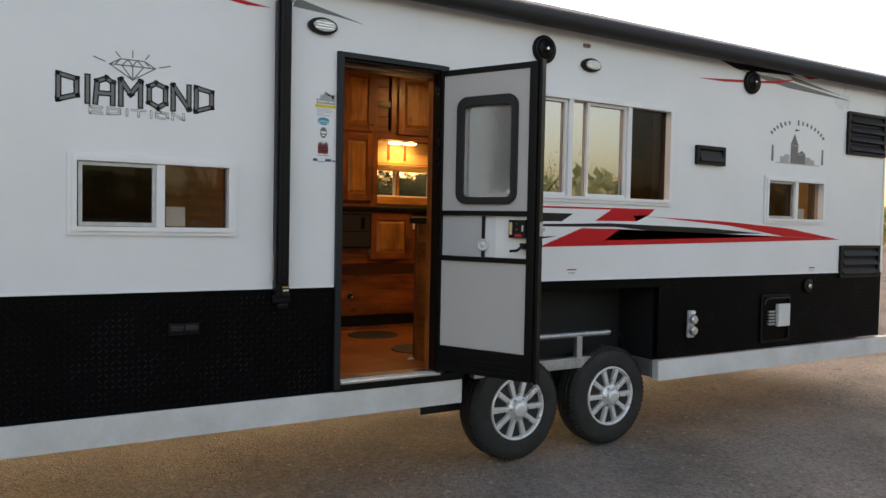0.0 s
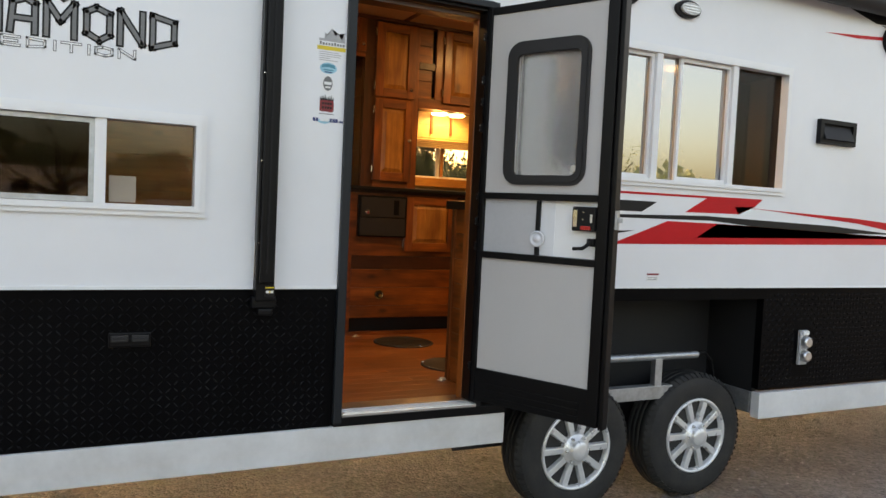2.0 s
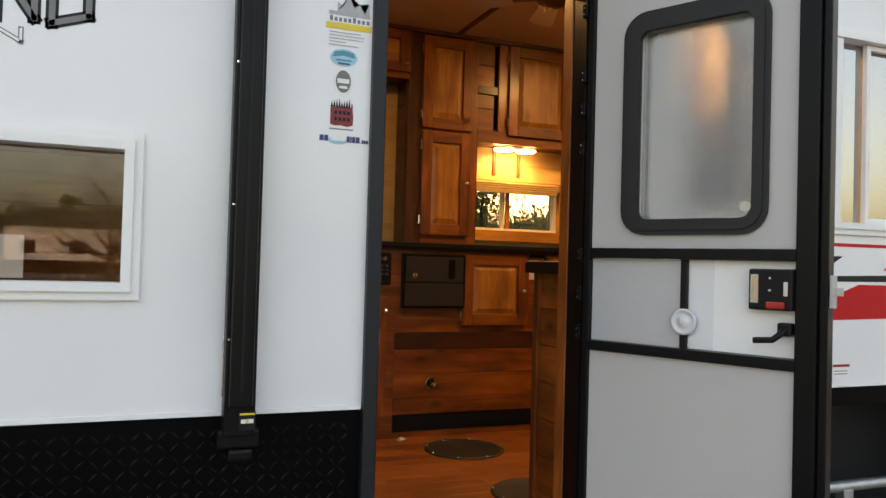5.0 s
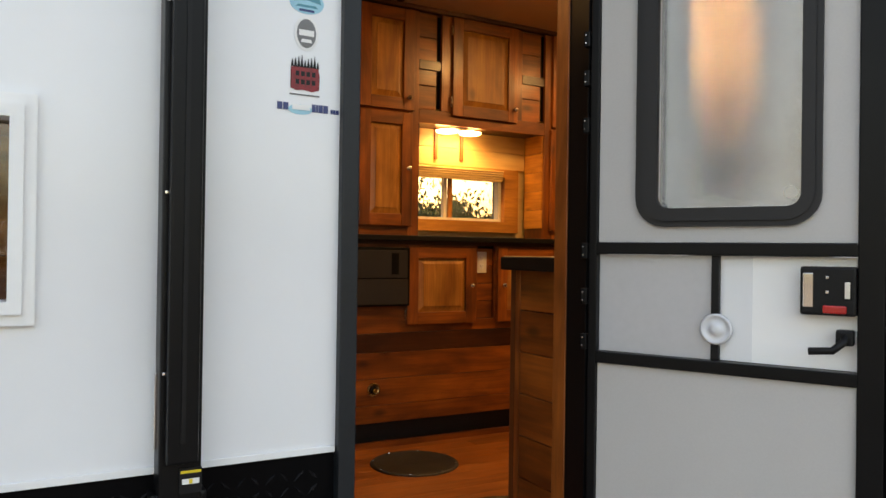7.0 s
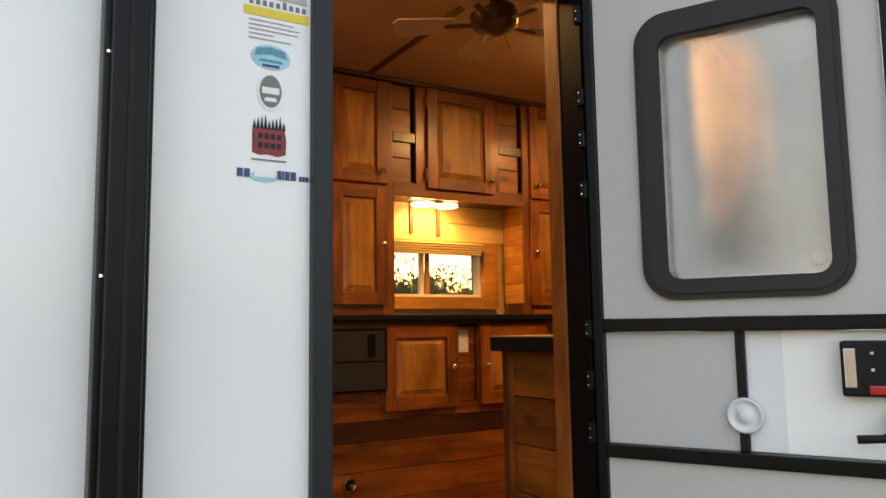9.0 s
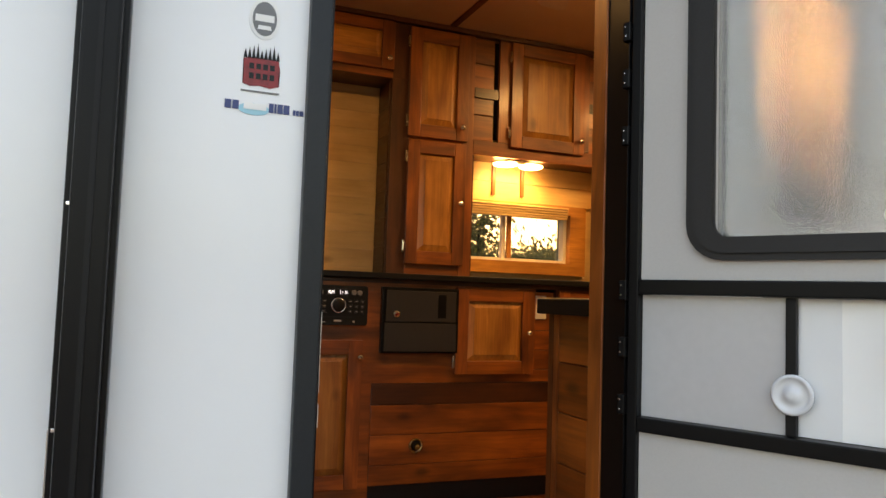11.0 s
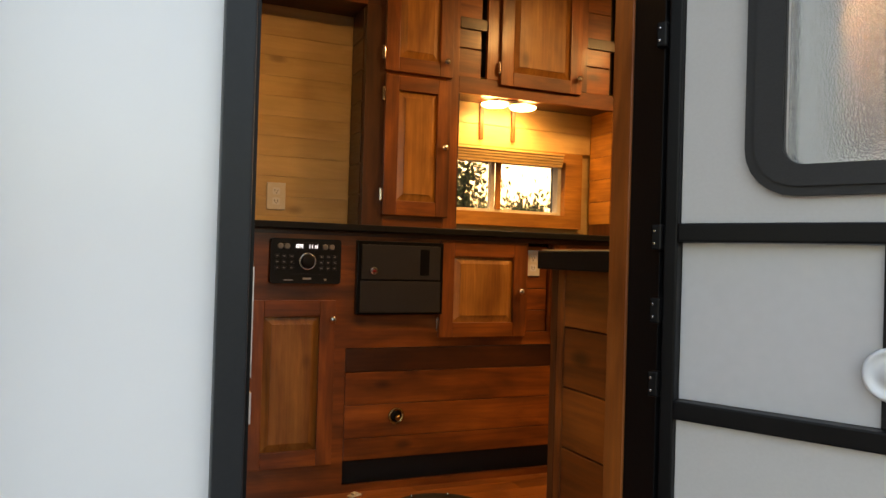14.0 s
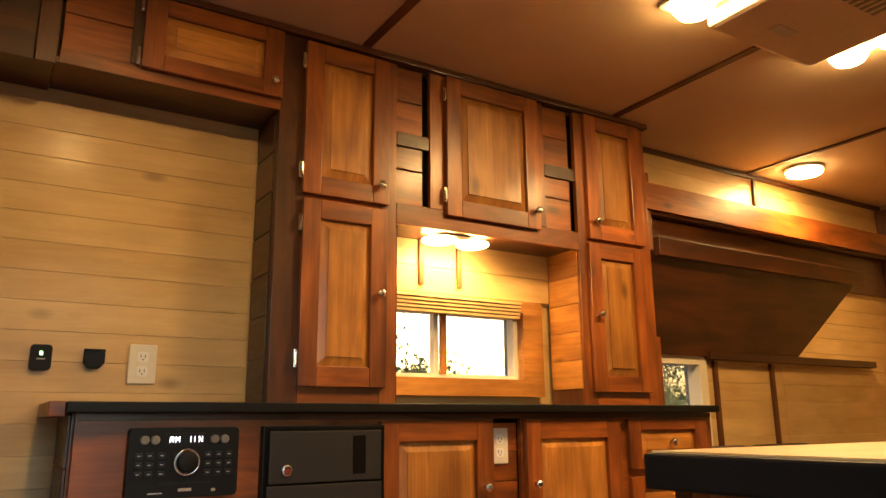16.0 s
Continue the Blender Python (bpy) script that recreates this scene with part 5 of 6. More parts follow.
each("print", PALE_VINYL, [(-0.012, 0.02, -0.0189, -0.0183, -0.070, -0.063), (-0.085, -0.05, -0.0189, -0.0183, -0.074, -0.071), (0.07, 0.08, -0.0189, -0.0183, -0.073, -0.066)] +
      [(x - 0.004, x + 0.004, -0.0226, -0.0221, z - 0.001, z + 0.001) for x in (-0.112, -0.086, -0.057, 0.057, 0.084, 0.110) for z in (0.018, -0.004, -0.026)], radio)

furnace = tagged(empty("furnace_box", pose(0.877, BF, 1.527)), "black metal furnace box with a lock and slot", "furnace")
box("body", BLACK, -0.184, 0.184, -0.012, 0.019, -0.147, 0.147, furnace, 0.004)
boxes("upper_lid", WINDOW_RUBBER, [(-0.168, 0.168, -0.020, -0.0125, -0.006, 0.132)], furnace, 0.003)
boxes("lower_lid", WINDOW_RUBBER, [(-0.172, 0.172, -0.018, -0.0125, -0.138, -0.012)], furnace, 0.003)
box("slot", BLACK, 0.078, 0.118, -0.0215, -0.0202, 0.012, 0.118, furnace, 0.002)
lathe("lock", CHROME, [(0.016, -0.0202), (0.016, -0.024), (0.011, -0.026)], furnace, 20, "y", pose(-0.118, 0, 0.028))
box("lock_mark", DEEP_RED, -0.124, -0.112, -0.0275, -0.0262, 0.023, 0.031, furnace, 0)


def wall_outlet(x, y, z, s=1.0):
    o = tagged(empty("wall_outlet", pose(x, y, z)), "ivory duplex wall outlet with cover plate", "outlet", "wall outlets")
    box("cover", IVORY, -0.039 * s, 0.039 * s, -0.006, -0.0005, -0.057, 0.057, o, 0.003)
    for k in (-0.021, 0.021):
        plate("socket", PAPER, rounded(-0.016, 0.016, k - 0.015, k + 0.015, 0.007, 4), -0.008, -0.0062, o)
        boxes("slot", BLACK_VINYL, [(-0.007, -0.005, -0.0087, -0.0082, k - 0.003, k + 0.007), (0.005, 0.007, -0.0087, -0.0082, k - 0.003, k + 0.006), (-0.002, 0.002, -0.0087, -0.0082, k - 0.010, k - 0.006)], o)
    return o


wall_outlet(0.425, BACK, 1.853)
wall_outlet(1.512, fy + 0.0215, 1.602, 0.9)
usb = tagged(empty("usb_socket", pose(0.159, BACK, 1.863)), "black wall socket with a green light", "socket")
plate("body", PLASTIC, rounded(-0.027, 0.027, -0.035, 0.035, 0.01, 4), -0.016, -0.0005, usb, bevel=0.003)
box("light", LED_GREEN, -0.004, 0.004, -0.0175, -0.0162, 0.006, 0.016, usb, 0.001)
boxes("print", PALE_VINYL, [(-0.01, 0.01, -0.0168, -0.0162, -0.006, -0.003)], usb)
cap = tagged(empty("covered_socket", pose(0.294, BACK, 1.864)), "black covered wall socket", "socket")
plate("flap", PLASTIC, [(-0.028, 0.028), (0.028, 0.028), (0.028, -0.012), (0.014, -0.028), (-0.014, -0.028), (-0.028, -0.012)], -0.016, -0.0005, cap, bevel=0.003)
box("hinge", BLACK, -0.02, 0.02, -0.02, -0.0165, 0.020, 0.027, cap, 0.002)

ext = tagged(empty("fire_extinguisher", pose(0.128, BACK - 0.062, 1.05)), "red fire extinguisher hung on the pine wall", "fire extinguisher")
lathe("cylinder", RED_PAINT, [(0.036, 0.0), (0.042, 0.006), (0.043, 0.02), (0.043, 0.285), (0.038, 0.315), (0.022, 0.338), (0.014, 0.345)], ext, 32)
lathe("label_band", PAPER, [(0.0436, 0.07), (0.0438, 0.072), (0.0438, 0.175), (0.0436, 0.177)], ext, 32)
lathe("strap", PLASTIC, [(0.0442, 0.192), (0.0445, 0.193), (0.0445, 0.208), (0.0442, 0.209)], ext, 32)
lathe("valve", PLASTIC, [(0.016, 0.345), (0.018, 0.36), (0.018, 0.385), (0.012, 0.39)], ext, 20)
boxes("lever", PLASTIC, [(-0.012, 0.012, -0.06, 0.01, 0.392, 0.402), (-0.010, 0.010, -0.055, 0.01, 0.372, 0.380)], ext, 0.003)
tube("hose", PLASTIC, [(0.016, 0, 0.375), (0.045, 0.0, 0.365), (0.056, 0.0, 0.33), (0.052, 0.0, 0.22)], 0.008, ext)
boxes("print", GREY_VINYL, [(-0.014, 0.014, -0.0455, -0.0442, 0.10 + 0.012 * k, 0.104 + 0.012 * k) for k in range(5)], ext)
box("bracket", GALVANISED, -0.02, 0.02, 0.040, 0.0615, 0.02, 0.33, ext, 0.002)

# window over the counter
kw = structure(empty("window_4"), "small sliding window framed in honey wood over the counter")
x0, x1, z0, z1 = KW
ring_plate("casing", HONEY_X, [(x0 - 0.045, z0 - 0.062), (x1 + 0.095, z0 - 0.062), (x1 + 0.095, z1 + 0.045), (x0 - 0.045, z1 + 0.045)],
           [(x0 + 0.002, z0 + 0.002), (x1 - 0.002, z0 + 0.002), (x1 - 0.002, z1 - 0.002), (x0 + 0.002, z1 - 0.002)], BACK - 0.022, BACK + 0.013, kw)
ring_plate("frame", IVORY, [(x0 + 0.001, z0 + 0.001), (x1 - 0.001, z0 + 0.001), (x1 - 0.001, z1 - 0.001), (x0 + 0.001, z1 - 0.001)],
           [(x0 + 0.02, z0 + 0.018), (x1 - 0.02, z0 + 0.018), (x1 - 0.02, z1 - 0.02), (x0 + 0.02, z1 - 0.02)], BACK + 0.02, BACK + 0.085, kw)
box("mullion", HONEY_Z, 1.468, 1.492, BACK + 0.012, BACK + 0.03, z0 + 0.018, z1 - 0.02, kw)
box("mullion", IVORY, 1.445, 1.467, BACK + 0.03, BACK + 0.06, z0 + 0.018, z1 - 0.02, kw)
p = box("pane", CLEAR, x0 + 0.019, x1 - 0.019, BACK + 0.064, BACK + 0.067, z0 + 0.017, z1 - 0.019, kw, 0)
p.visible_shadow = False
blind = tagged(empty("roller_blind"), "rolled honey-coloured blind at the top of the window", "blind")
boxes("fold", PINE, [(1.20, 1.80, BACK - 0.040 - 0.004 * k, BACK - 0.0225, 2.070 + 0.013 * k, 2.081 + 0.013 * k) for k in range(5)], blind, 0.003)
valance = structure(empty("valance_board"), "pale boards above the counter window lit by the lamp")
for k in range(2):
    box("plank", PINE, 1.181, 1.975, BACK - 0.010, BACK + 0.013, 2.147 + 0.099 * k, 2.245 + 0.099 * k, valance, 0.002)
for x in (1.365, 1.532):
    box("batten", CEDAR_Z, x - 0.010, x + 0.010, BACK - 0.024, BACK - 0.0105, 2.175, 2.344, valance, 0.002)


def puck_pair(name, x, y, z, label, gap=0.075, r=0.06):
    """Two round lamp lenses side by side in one housing."""
    o = tagged(empty(name, pose(x, y, z)), label, "lamp", "ceiling lamps")
    box("housing", IVORY, -gap, gap, -r * 0.7, r * 0.7, 0.0, 0.012, o, 0.004)
    for s in (-1, 1):
        lathe("lens", LENS, [(r, -0.0002), (r, -0.006), (r * 0.85, -0.012), (r * 0.3, -0.014)], o, 28, "z", pose(s * gap, 0, 0))
    return o


puck_pair("counter_light", 1.455, 2.085, 2.325, "double round lamp glowing under the cabinet", 0.073, 0.062)

# ---- bar cabinet inside the door ----
island = tagged(empty("bar_cabinet"), "cedar plank cabinet with a black-edged top beside the door", "cabinet")
box("post", CEDAR_DARK_Z, 0.757, 0.777, 0.495, 0.52, FLOOR, 1.602, island)
box("core", LINER, 0.780, 0.797, 0.132, 0.495, FLOOR, 1.597, island, 0)
box("carcass", CEDAR_DARK, 0.798, 1.50, 0.132, 0.495, 1.21, 1.597, island, 0.002)
for k in range(7):
    box("plank", CEDAR_Y, 0.763, 0.7795, 0.150, 0.494, FLOOR + 0.002 + 0.133 * k, FLOOR + 0.132 + 0.133 * k, island, 0.003)
box("edge_board", CEDAR_Z, 0.7575, 0.7625, 0.472, 0.494, FLOOR, 1.60, island, 0.001)
box("top", PLASTIC, 0.728, 1.56, 0.150, 0.54, 1.598, 1.640, island, 0.004)
box("top_laminate", PINE, 0.735, 1.55, 0.155, 0.532, 1.6405, 1.643, island, 0)

# ---- floor fittings ----
def hole_cover(x, y, r):
    o = tagged(empty("hole_cover", pose(x, y, FLOOR)), "dark brown round floor hole cover with screws", "hole cover", "floor hole covers")
    lathe("lid", WINDOW_RUBBER, [(r, 0.0), (r, 0.004), (r - 0.006, 0.008), (r - 0.02, 0.0085), (r - 0.024, 0.006), (0.03, 0.006)], o, 48)
    bm = bmesh.new()
    for i in range(8):
        a = 2 * math.pi * (i + 0.3) / 8
        bmesh.ops.create_cone(bm, cap_ends=True, segments=8, radius1=0.004, radius2=0.003, depth=0.003,
                              matrix=Matrix.Translation(((r - 0.012) * math.cos(a), (r - 0.012) * math.sin(a), 0.0095)))
    finish(bm, "screw", CHROME, o)


hole_cover(0.955, 1.585, 0.205)
hole_cover(0.97, 0.83, 0.20)
for x, y in ((0.705, 1.86), (0.735, 0.50)):
    o = tagged(empty("door_stop", pose(x, y, FLOOR, 0, 0, 30)), "small pale metal clip lying on the floor", "clip", "floor clips")
    boxes("clip", IVORY, [(-0.028, 0.028, -0.014, 0.014, 0.0005, 0.006), (-0.012, 0.012, -0.010, 0.010, 0.0062, 0.014)], o, 0.002)

# ---- ceiling fittings ----
for x, w in ((1.03, 0.016), (2.205, 0.016), (3.36, 0.014)):
    structure(box("trim_batten", CEDAR_DARK, x - w, x + w, 0.14, UF - 0.01 if x < 2.3 else BACK, CEIL - 0.008, CEIL - 0.0005), "dark ceiling batten")
structure(box("trim_batten", CEDAR_DARK, 2.40, 4.64, BACK - 0.022, BACK - 0.0005, CEIL - 0.022, CEIL - 0.001), "dark ceiling edge batten")
air = tagged(empty("ceiling_air_unit", pose(2.13, 0.93, CEIL)), "tan ceiling air conditioner with vents and lamps at its ends", "air conditioner")
TAN = material("tan_plastic", (0.55, 0.44, 0.32), 0.5, vary=0.05, bump=0.05)
box("cover", TAN, -0.27, 0.27, -0.36, 0.30, -0.062, -0.001, air, 0.02)
boxes("vent", GREY_VINYL, [(-0.12 + 0.03 * k, -0.105 + 0.03 * k, -0.22, -0.02, -0.0645, -0.0625) for k in range(8)], air)
box("label", PALE_VINYL, -0.10, 0.0, 0.16, 0.20, -0.0645, -0.0625, air)
for x, y in ((1.77, 1.12), (2.49, 1.05), (0.25, 0.95)):
    o = tagged(empty("ceiling_light", pose(x, y, CEIL - 0.013)), "double round ceiling lamp glowing warm white", "lamp", "ceiling lamps")
    box("housing", IVORY, -0.07, 0.07, -0.16, 0.16, 0.0, 0.0125, o, 0.004)
    for s in (-0.08, 0.08):
        lathe("lens", LENS, [(0.064, -0.0002), (0.064, -0.02), (0.05, -0.04), (0.02, -0.046)], o, 28, "z", pose(0, s, 0))
o = tagged(empty("ceiling_light", pose(3.55, 1.98, CEIL - 0.012)), "single oval ceiling lamp glowing warm white", "lamp", "ceiling lamps")
lathe("rim", IVORY, [(0.10, 0.0115), (0.10, 0.0), (0.092, -0.003)], o, 32)
lathe("lens", LENS, [(0.09, -0.0035), (0.085, -0.02), (0.05, -0.03)], o, 32)

BRONZE = material("dark_bronze", (0.13, 0.085, 0.05), 0.35, 0.7, vary=0.15, bump=0.03)
fan = tagged(empty("ceiling_fan", pose(1.05, 0.93, 0)), "small ceiling fan with pale blades and dark bronze motor", "fan")
lathe("motor", BRONZE, [(0.03, 2.949), (0.032, 2.88), (0.085, 2.87), (0.095, 2.84), (0.085, 2.80), (0.05, 2.785), (0.03, 2.77), (0.01, 2.765)], fan, 32)
for k in range(5):
    a = 143 + 72 * k
    b = new("blade")
    b.parent, b.matrix_basis = fan, pose(0, 0, 2.815, 0, 0, a) @ pose(0, 0, 0, 12, 0, 0)
    bm = bmesh.new()
    out = [(0.15, -0.042), (0.36, -0.058), (0.385, -0.035), (0.385, 0.035), (0.36, 0.058), (0.15, 0.042)]
    lo, hi = [bm.verts.new((x, y, 0)) for x, y in out], [bm.verts.new((x, y, 0.006)) for x, y in out]
    bm.faces.new(lo)
    bm.faces.new(list(reversed(hi)))
    for i in range(6):
        bm.faces.new((lo[i], hi[i], hi[(i + 1) % 6], lo[(i + 1) % 6]))
    finish(bm, "paddle", TAN, b)
    boxes("arm", BRONZE, [(0.07, 0.19, -0.012, 0.012, -0.006, -0.0005)], b, 0.002)
tube("pull_chain", BRASS, [(0.03, -0.02, 2.77), (0.05, -0.03, 2.70)], 0.002, fan)

# ---- lounge end ----
header = structure(empty("lounge_header"), "honey boards over the folded bunk")
box("board", CEDAR_X, 2.40, 4.63, BACK - 0.075, BACK - 0.055, 2.62, 2.748, header)
# dark panel over the pine planks stands in for shade beneath the soffit
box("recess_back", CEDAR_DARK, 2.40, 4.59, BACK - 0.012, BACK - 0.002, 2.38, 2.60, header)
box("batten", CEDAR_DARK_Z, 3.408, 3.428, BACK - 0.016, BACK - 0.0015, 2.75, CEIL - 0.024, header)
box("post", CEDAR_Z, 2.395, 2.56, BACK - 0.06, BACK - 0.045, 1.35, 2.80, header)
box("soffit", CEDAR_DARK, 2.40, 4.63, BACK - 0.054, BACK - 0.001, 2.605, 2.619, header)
box("post", CEDAR_DARK_Z, 4.60, 4.638, BACK - 0.09, BACK - 0.002, FLOOR, CEIL - 0.03, header)
bunk = tagged(empty("folded_bunk"), "dark brown bunk panel folded up against the wall", "bunk")
bm = bmesh.new()
corners = ((2.40, 2.17, 1.965), (3.57, 2.17, 1.965), (3.93, 2.0, 2.38), (2.40, 2.0, 2.38))
lo = [bm.verts.new(c) for c in corners]
hi = [bm.verts.new((x, y + 0.03, z + 0.02)) for x, y, z in corners]
bm.faces.new(lo)
bm.faces.new(list(reversed(hi)))
for i in range(4):
    bm.faces.new((lo[i], hi[i], hi[(i + 1) % 4], lo[(i + 1) % 4]))
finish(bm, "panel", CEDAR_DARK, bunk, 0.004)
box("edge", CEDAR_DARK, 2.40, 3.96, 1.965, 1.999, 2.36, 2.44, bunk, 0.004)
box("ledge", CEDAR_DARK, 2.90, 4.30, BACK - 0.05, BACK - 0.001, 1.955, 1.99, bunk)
fw = structure(empty("window_5"), "lounge window with a pale frame beside the counter")
x0, x1, z0, z1 = FW
ring_plate("frame", IVORY, [(x0 - 0.03, z0 - 0.03), (x1 + 0.03, z0 - 0.03), (x1 + 0.03, z1 + 0.015), (x0 - 0.03, z1 + 0.015)],
           [(x0 + 0.02, z0 + 0.02), (x1 - 0.02, z0 + 0.02), (x1 - 0.02, z1 - 0.02), (x0 + 0.02, z1 - 0.02)], BACK - 0.012, BACK + 0.08, fw)
p = box("pane", CLEAR, x0 + 0.019, x1 - 0.019, BACK + 0.06, BACK + 0.063, z0 + 0.019, z1 - 0.019, fw, 0)
p.visible_shadow = False
for x in (2.97, 3.40):
    structure(box("trim_batten", CEDAR_DARK_Z, x - 0.012, x + 0.012, BACK - 0.018, BACK - 0.001, 0.9, 1.95), "dark wall batten")
for k in range(2):
    s = tagged(empty("lounge_seat", pose(2.80 + 0.48 * k, 1.98, FLOOR)), "black leather lounge seat with a padded back", "seat", "lounge seats")
    box("cushion", SEAT, -0.22, 0.22, -0.25, 0.12, 0.28, 0.46, s, 0.04)
    box("back", SEAT, -0.22, 0.22, 0.06, 0.17, 0.44, 0.895, s, 0.045)
    box("plinth", CEDAR_DARK, -0.21, 0.21, -0.22, 0.12, 0.0, 0.28, s, 0.003)

# ---- outside beyond the windows ----
LEAF_MAT = material("foliage", (0.10, 0.12, 0.05), 0.6, vary=0.25, scale=3, bump=0.1, dark=(0.05, 0.07, 0.028))
nt = LEAF_MAT.node_tree
lit, half = nt.nodes.new("ShaderNodeBsdfTranslucent"), nt.nodes.new("ShaderNodeMixShader")
lit.inputs["Color"].default_value = (0.55, 0.58, 0.32, 1)
half.inputs["Fac"].default_value = 0.7
nt.links.new(nt.nodes["Principled BSDF"].outputs[0], half.inputs[1])
nt.links.new(lit.outputs[0], half.inputs[2])
nt.links.new(half.outputs[0], nt.nodes["Material Output"].inputs["Surface"])
BARK = material("bark", (0.10, 0.075, 0.055), 0.9, vary=0.25, scale=12, bump=0.6, bump_scale=40)


def tree(x, y, height, spread, seed, leaves):
    """A tapered trunk with limbs and a ragged crown of single leaf clumps."""
    r = random.Random(seed)
    t = tagged(empty("tree", pose(x, y, 0)), "leafy green tree standing beyond the yard", "tree", "yard trees")
    bm = bmesh.new()
    tips = []

    def limb(a, b, ra, rb):
        d = (b - a).normalized()
        s = d.orthogonal().normalized()
        u = d.cross(s)
        ra_, rb_ = [], []
        for i in range(7):
            w = 2 * math.pi * i / 7
            o = s * math.cos(w) + u * math.sin(w)
            ra_.append(bm.verts.new(a + o * ra))
            rb_.append(bm.verts.new(b + o * rb))
        for i in range(7):
            bm.faces.new((ra_[i], ra_[(i + 1) % 7], rb_[(i + 1) % 7], rb_[i]))

    base_, p = Vector((0, 0, -0.05)), Vector((0, 0, -0.05))
    trunk = height * 0.3
    q = Vector((r.uniform(-0.1, 0.1), r.uniform(-0.1, 0.1), trunk))
    limb(p, q, height * 0.035, height * 0.024)
    for i in range(9):
        a = 2 * math.pi * i / 9 + r.uniform(-0.3, 0.3)
        e = r.uniform(0.15, 1.25)
        ln = r.uniform(0.35, 0.7) * height
        st = p.lerp(q, r.uniform(0.7, 1.0))
        m1 = st + Vector((math.cos(a) * math.cos(e) * spread * 0.5, math.sin(a) * math.cos(e) * spread * 0.5, math.sin(e) * ln * 0.5))
        m2 = m1 + Vector((math.cos(a + 0.3) * spread * 0.35, math.sin(a + 0.3) * spread * 0.35, ln * 0.35 * r.uniform(0.1, 1)))
        limb(st, m1, height * 0.014, height * 0.008)
        limb(m1, m2, height * 0.008, height * 0.002)
        tips += [m1, m1.lerp(m2, 0.5), m2]
    finish(bm, "trunk", BARK, t)
    bm = bmesh.new()
    for i in range(leaves):
        c = r.choice(tips) + Vector([r.gauss(0, spread * 0.13) for _ in range(3)])
        s = r.uniform(0.035, 0.075)
        m = Matrix.Translation(c) @ Euler((r.uniform(0, 6.3), r.uniform(0, 6.3), r.uniform(0, 6.3))).to_matrix().to_4x4()
        v = [bm.verts.new(m @ Vector(k)) for k in ((-s, 0, 0), (0, -s * 0.45, 0.02), (s, 0, 0), (0, s * 0.45, 0.02))]
        bm.faces.new(v)
    tagged(finish(bm, "leaves", LEAF_MAT, t), kind="stuff")


tree(6.1, 12.5, 5.2, 2.1, 3, 10500)
tree(13.0, 13.0, 4.6, 2.2, 5, 5200)
tree(17.0, 18.0, 6.0, 3.2, 8, 5000)
tree(26.0, 16.0, 6.0, 3.2, 9, 5000)
for k, (x, y, h) in enumerate(((-9, -27, 7), (-2, -30, 6.5), (6, -28, 7.5), (14, -29, 7), (22, -27, 6.5))):
    tree(x, y, h, 4.0, 20 + k, 4200)
bm = bmesh.new()
r = random.Random(12)
for i in range(9000):
    a = r.uniform(0, 2 * math.pi)
    d = r.uniform(70, 78)
    h = 2.3 * (2.2 + 1.6 * noise.noise((math.cos(a) * 6, math.sin(a) * 6, 0)) + 0.8 * noise.noise((a * 30, 0, 0))) * r.random() ** 0.5
    c, s = Vector((d * math.cos(a), d * math.sin(a), h)), r.uniform(0.5, 1.0)
    m = Matrix.Translation(c) @ Euler((r.uniform(0, 6.3), r.uniform(0, 6.3), r.uniform(0, 6.3))).to_matrix().to_4x4()
    bm.faces.new([bm.verts.new(m @ Vector(k)) for k in ((-s, 0, 0), (0, -s * 0.7, 0.2), (s, 0, 0), (0, s * 0.7, 0.2))])
tagged(finish(bm, "far_woods", LEAF_MAT), "low dark tree line along the horizon", "woods", kind="stuff")

# parked white trailer across the yard, seen only in the window glass
park = tagged(empty("parked_trailer", pose(-4.5, -44.0, 0)), "white parked trailer across the yard with dark windows", "trailer")
boxes("body", WHITE, [(-3.4, 3.4, -1.2, 1.2, 0.75, 3.0)], park, 0.08)
box("skirt", BLACK, -3.38, 3.38, 1.2, 1.215, 0.55, 1.25, park)
for x, w in ((-2.2, 0.7), (0.2, 0.9), (2.2, 0.6)):
    wd = new("window")
    wd.parent = park
    box("frame", WHITE_VINYL, x - w / 2 - 0.05, x + w / 2 + 0.05, 1.2005, 1.225, 1.55, 2.35, wd)
    box("pane", BLACK, x - w / 2, x + w / 2, 1.2255, 1.23, 1.6, 2.3, wd)
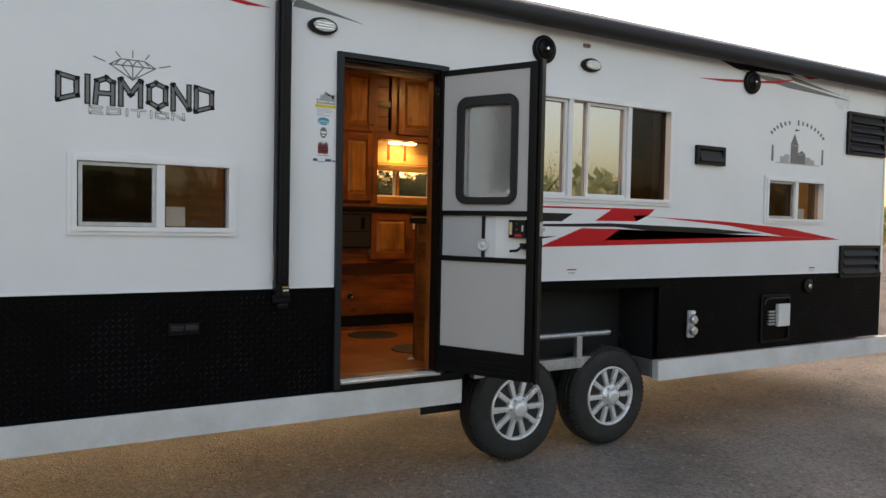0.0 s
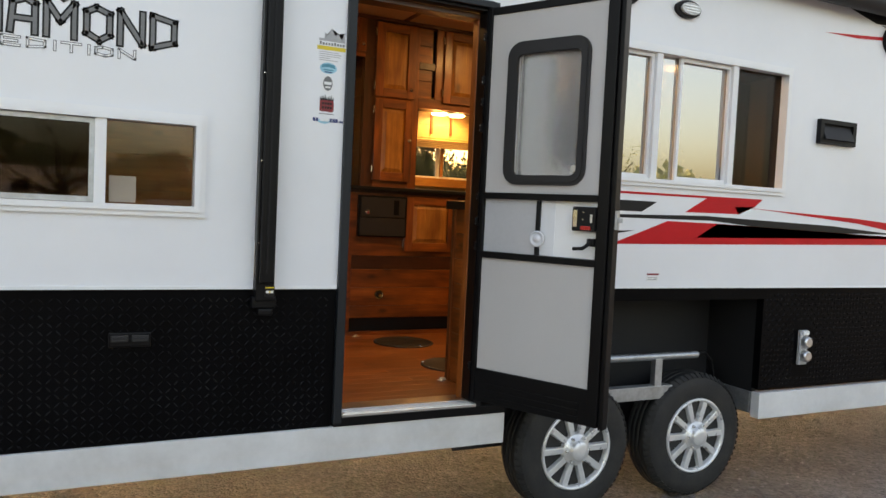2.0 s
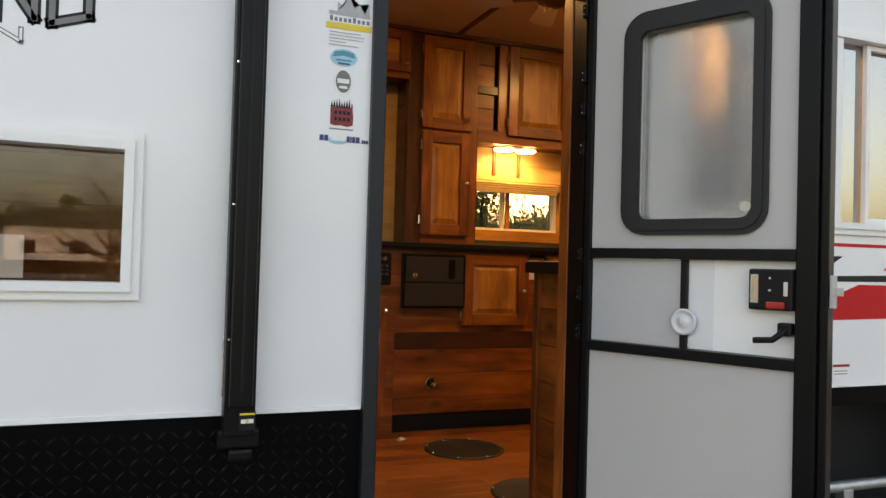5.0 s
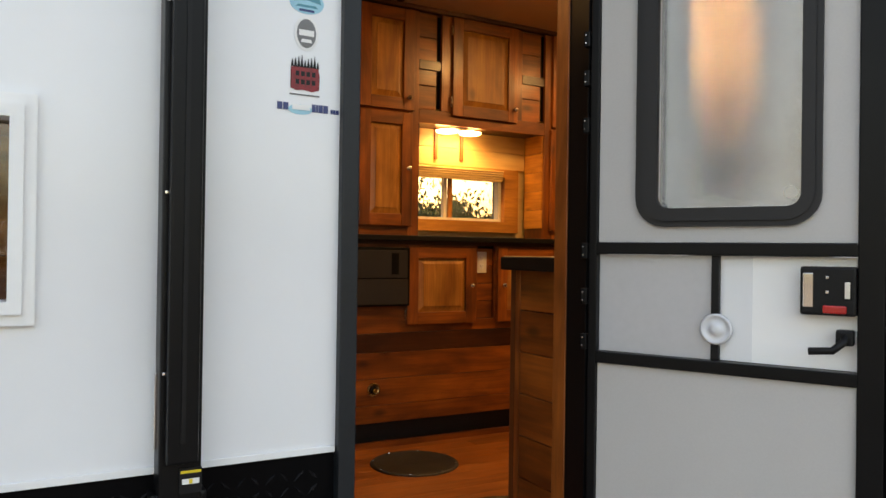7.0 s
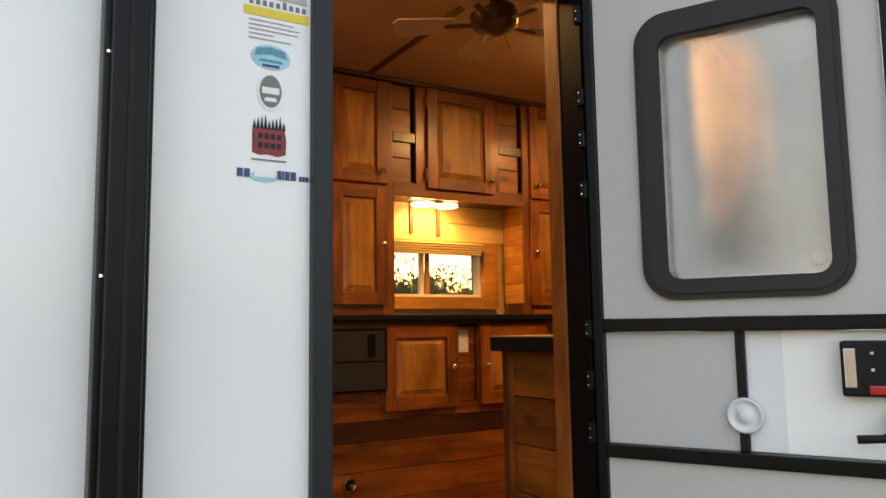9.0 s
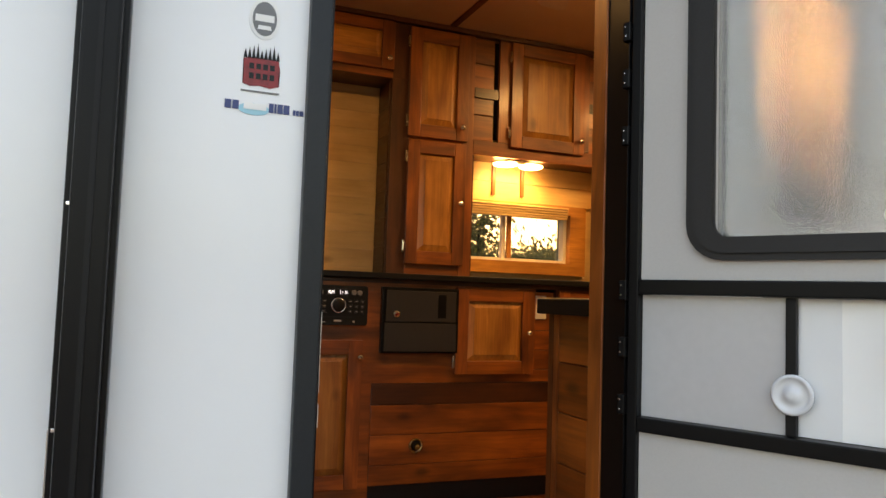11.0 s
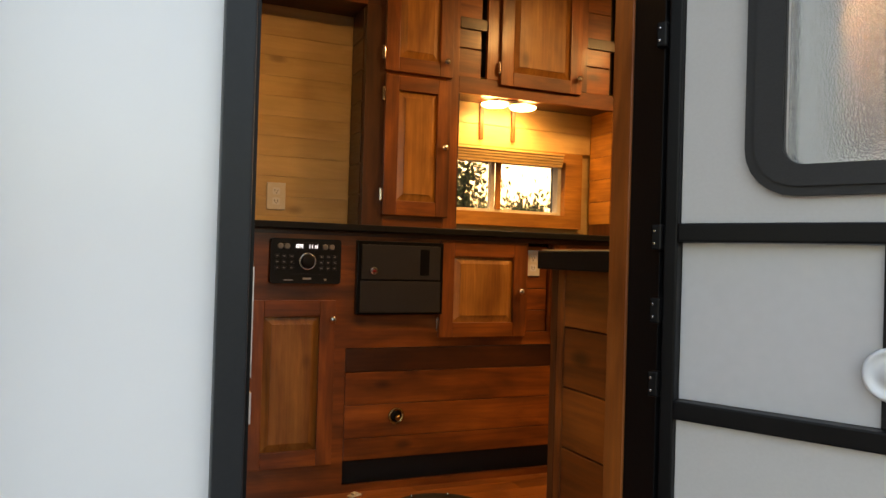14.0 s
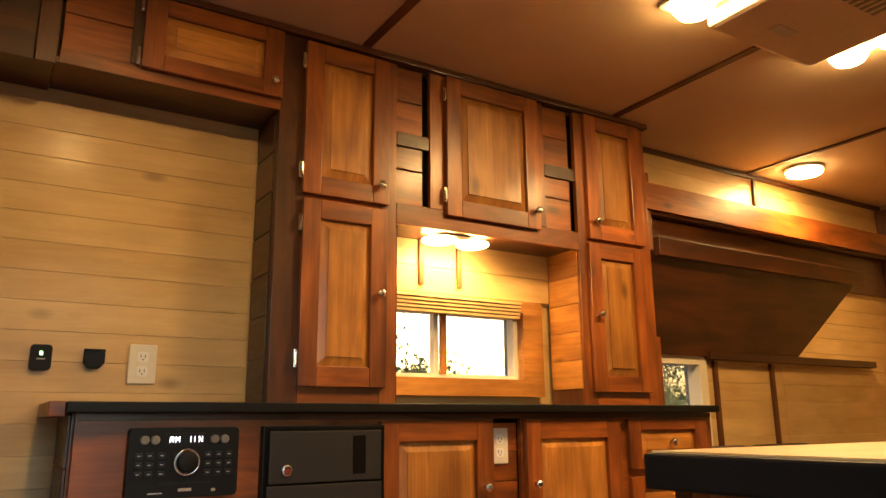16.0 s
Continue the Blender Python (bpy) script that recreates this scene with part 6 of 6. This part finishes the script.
for x in (-0.45, 0.45):
    wl = new("wheel")
    wl.parent, wl.matrix_basis = park, pose(x, 1.0, 0.36)
    lathe("tyre", RUBBER, [(0.21, 0.2), (0.35, 0.2), (0.36, 0.1), (0.35, 0.0), (0.21, 0.0)], wl, 32, "y")
    lathe("rim", ALUMINIUM, [(0.20, 0.19), (0.20, 0.205), (0.05, 0.21)], wl, 24, "y")
shed = tagged(empty("yard_shed", pose(9.4, 30.0, 0)), "small pale wooden shed beyond the trees", "shed")
box("wall", PALE_VINYL, -1.2, 1.2, -1, 1, 0, 2.3, shed)
plate("roof", GREY_VINYL, [(-1.4, 2.301), (1.4, 2.301), (0, 3.0)], -1.1, 1.1, shed)
box("door", CEDAR_Z, -0.4, 0.4, -1.02, -1.001, 0, 1.9, shed)

# ---- pieces of wall and floor ----
rows = 27
pitch = (CEIL - FLOOR) / rows
r = random.Random(7)
plank_mesh = {}


def plank(parent, mat, x0, x1, y0, y1, z0, z1):
    """Planks of one length share a mesh; each is placed by its corner."""
    key = (mat.name, round(x1 - x0, 3), round(y1 - y0, 3), round(z1 - z0, 3))
    if key not in plank_mesh:
        ob = box("plank", mat, 0, x1 - x0, 0, y1 - y0, 0, z1 - z0, parent, 0.0009)
        plank_mesh[key] = ob.data
    else:
        ob = new("plank", plank_mesh[key])
        ob.parent = parent
    ob.matrix_basis = pose(x0, y0, z0)


for k in range(rows):
    z0, z1 = FLOOR + k * pitch, FLOOR + (k + 1) * pitch - 0.0009
    if z1 > 2.66:
        spans = [(2.4, 3.5), (3.5, 4.63)]
    else:
        cut = -0.9 if k % 2 else -0.3
        spans = [(-1.9, cut), (cut, 0.735)]
        if z0 > FW[3] or z1 < FW[2]:
            spans += [(2.40, 3.5), (3.5, 4.63)]
        else:
            spans += [(FW[1] + 0.035, 3.5), (3.5, 4.63)]
    for a, b in spans:
        plank(north, PINE, a, b - 0.001, BACK, BACK + 0.0135, z0, z1)
floor_ob = bpy.data.objects["floor"]
wid = 0.094
for k in range(20):
    y0 = 0.156 + k * wid
    if y0 > 1.98:
        break
    x = (-0.9 + (k * 0.37) % 0.8) if y0 > 0.45 else -0.02
    while x < 2.9:
        if y0 < 0.45 and x > 0.2:
            break
        plank(floor_ob, LAMINATE, x, x + 0.799, y0, y0 + wid - 0.001, FLOOR - 0.0075, FLOOR - 0.0002)
        x += 0.8
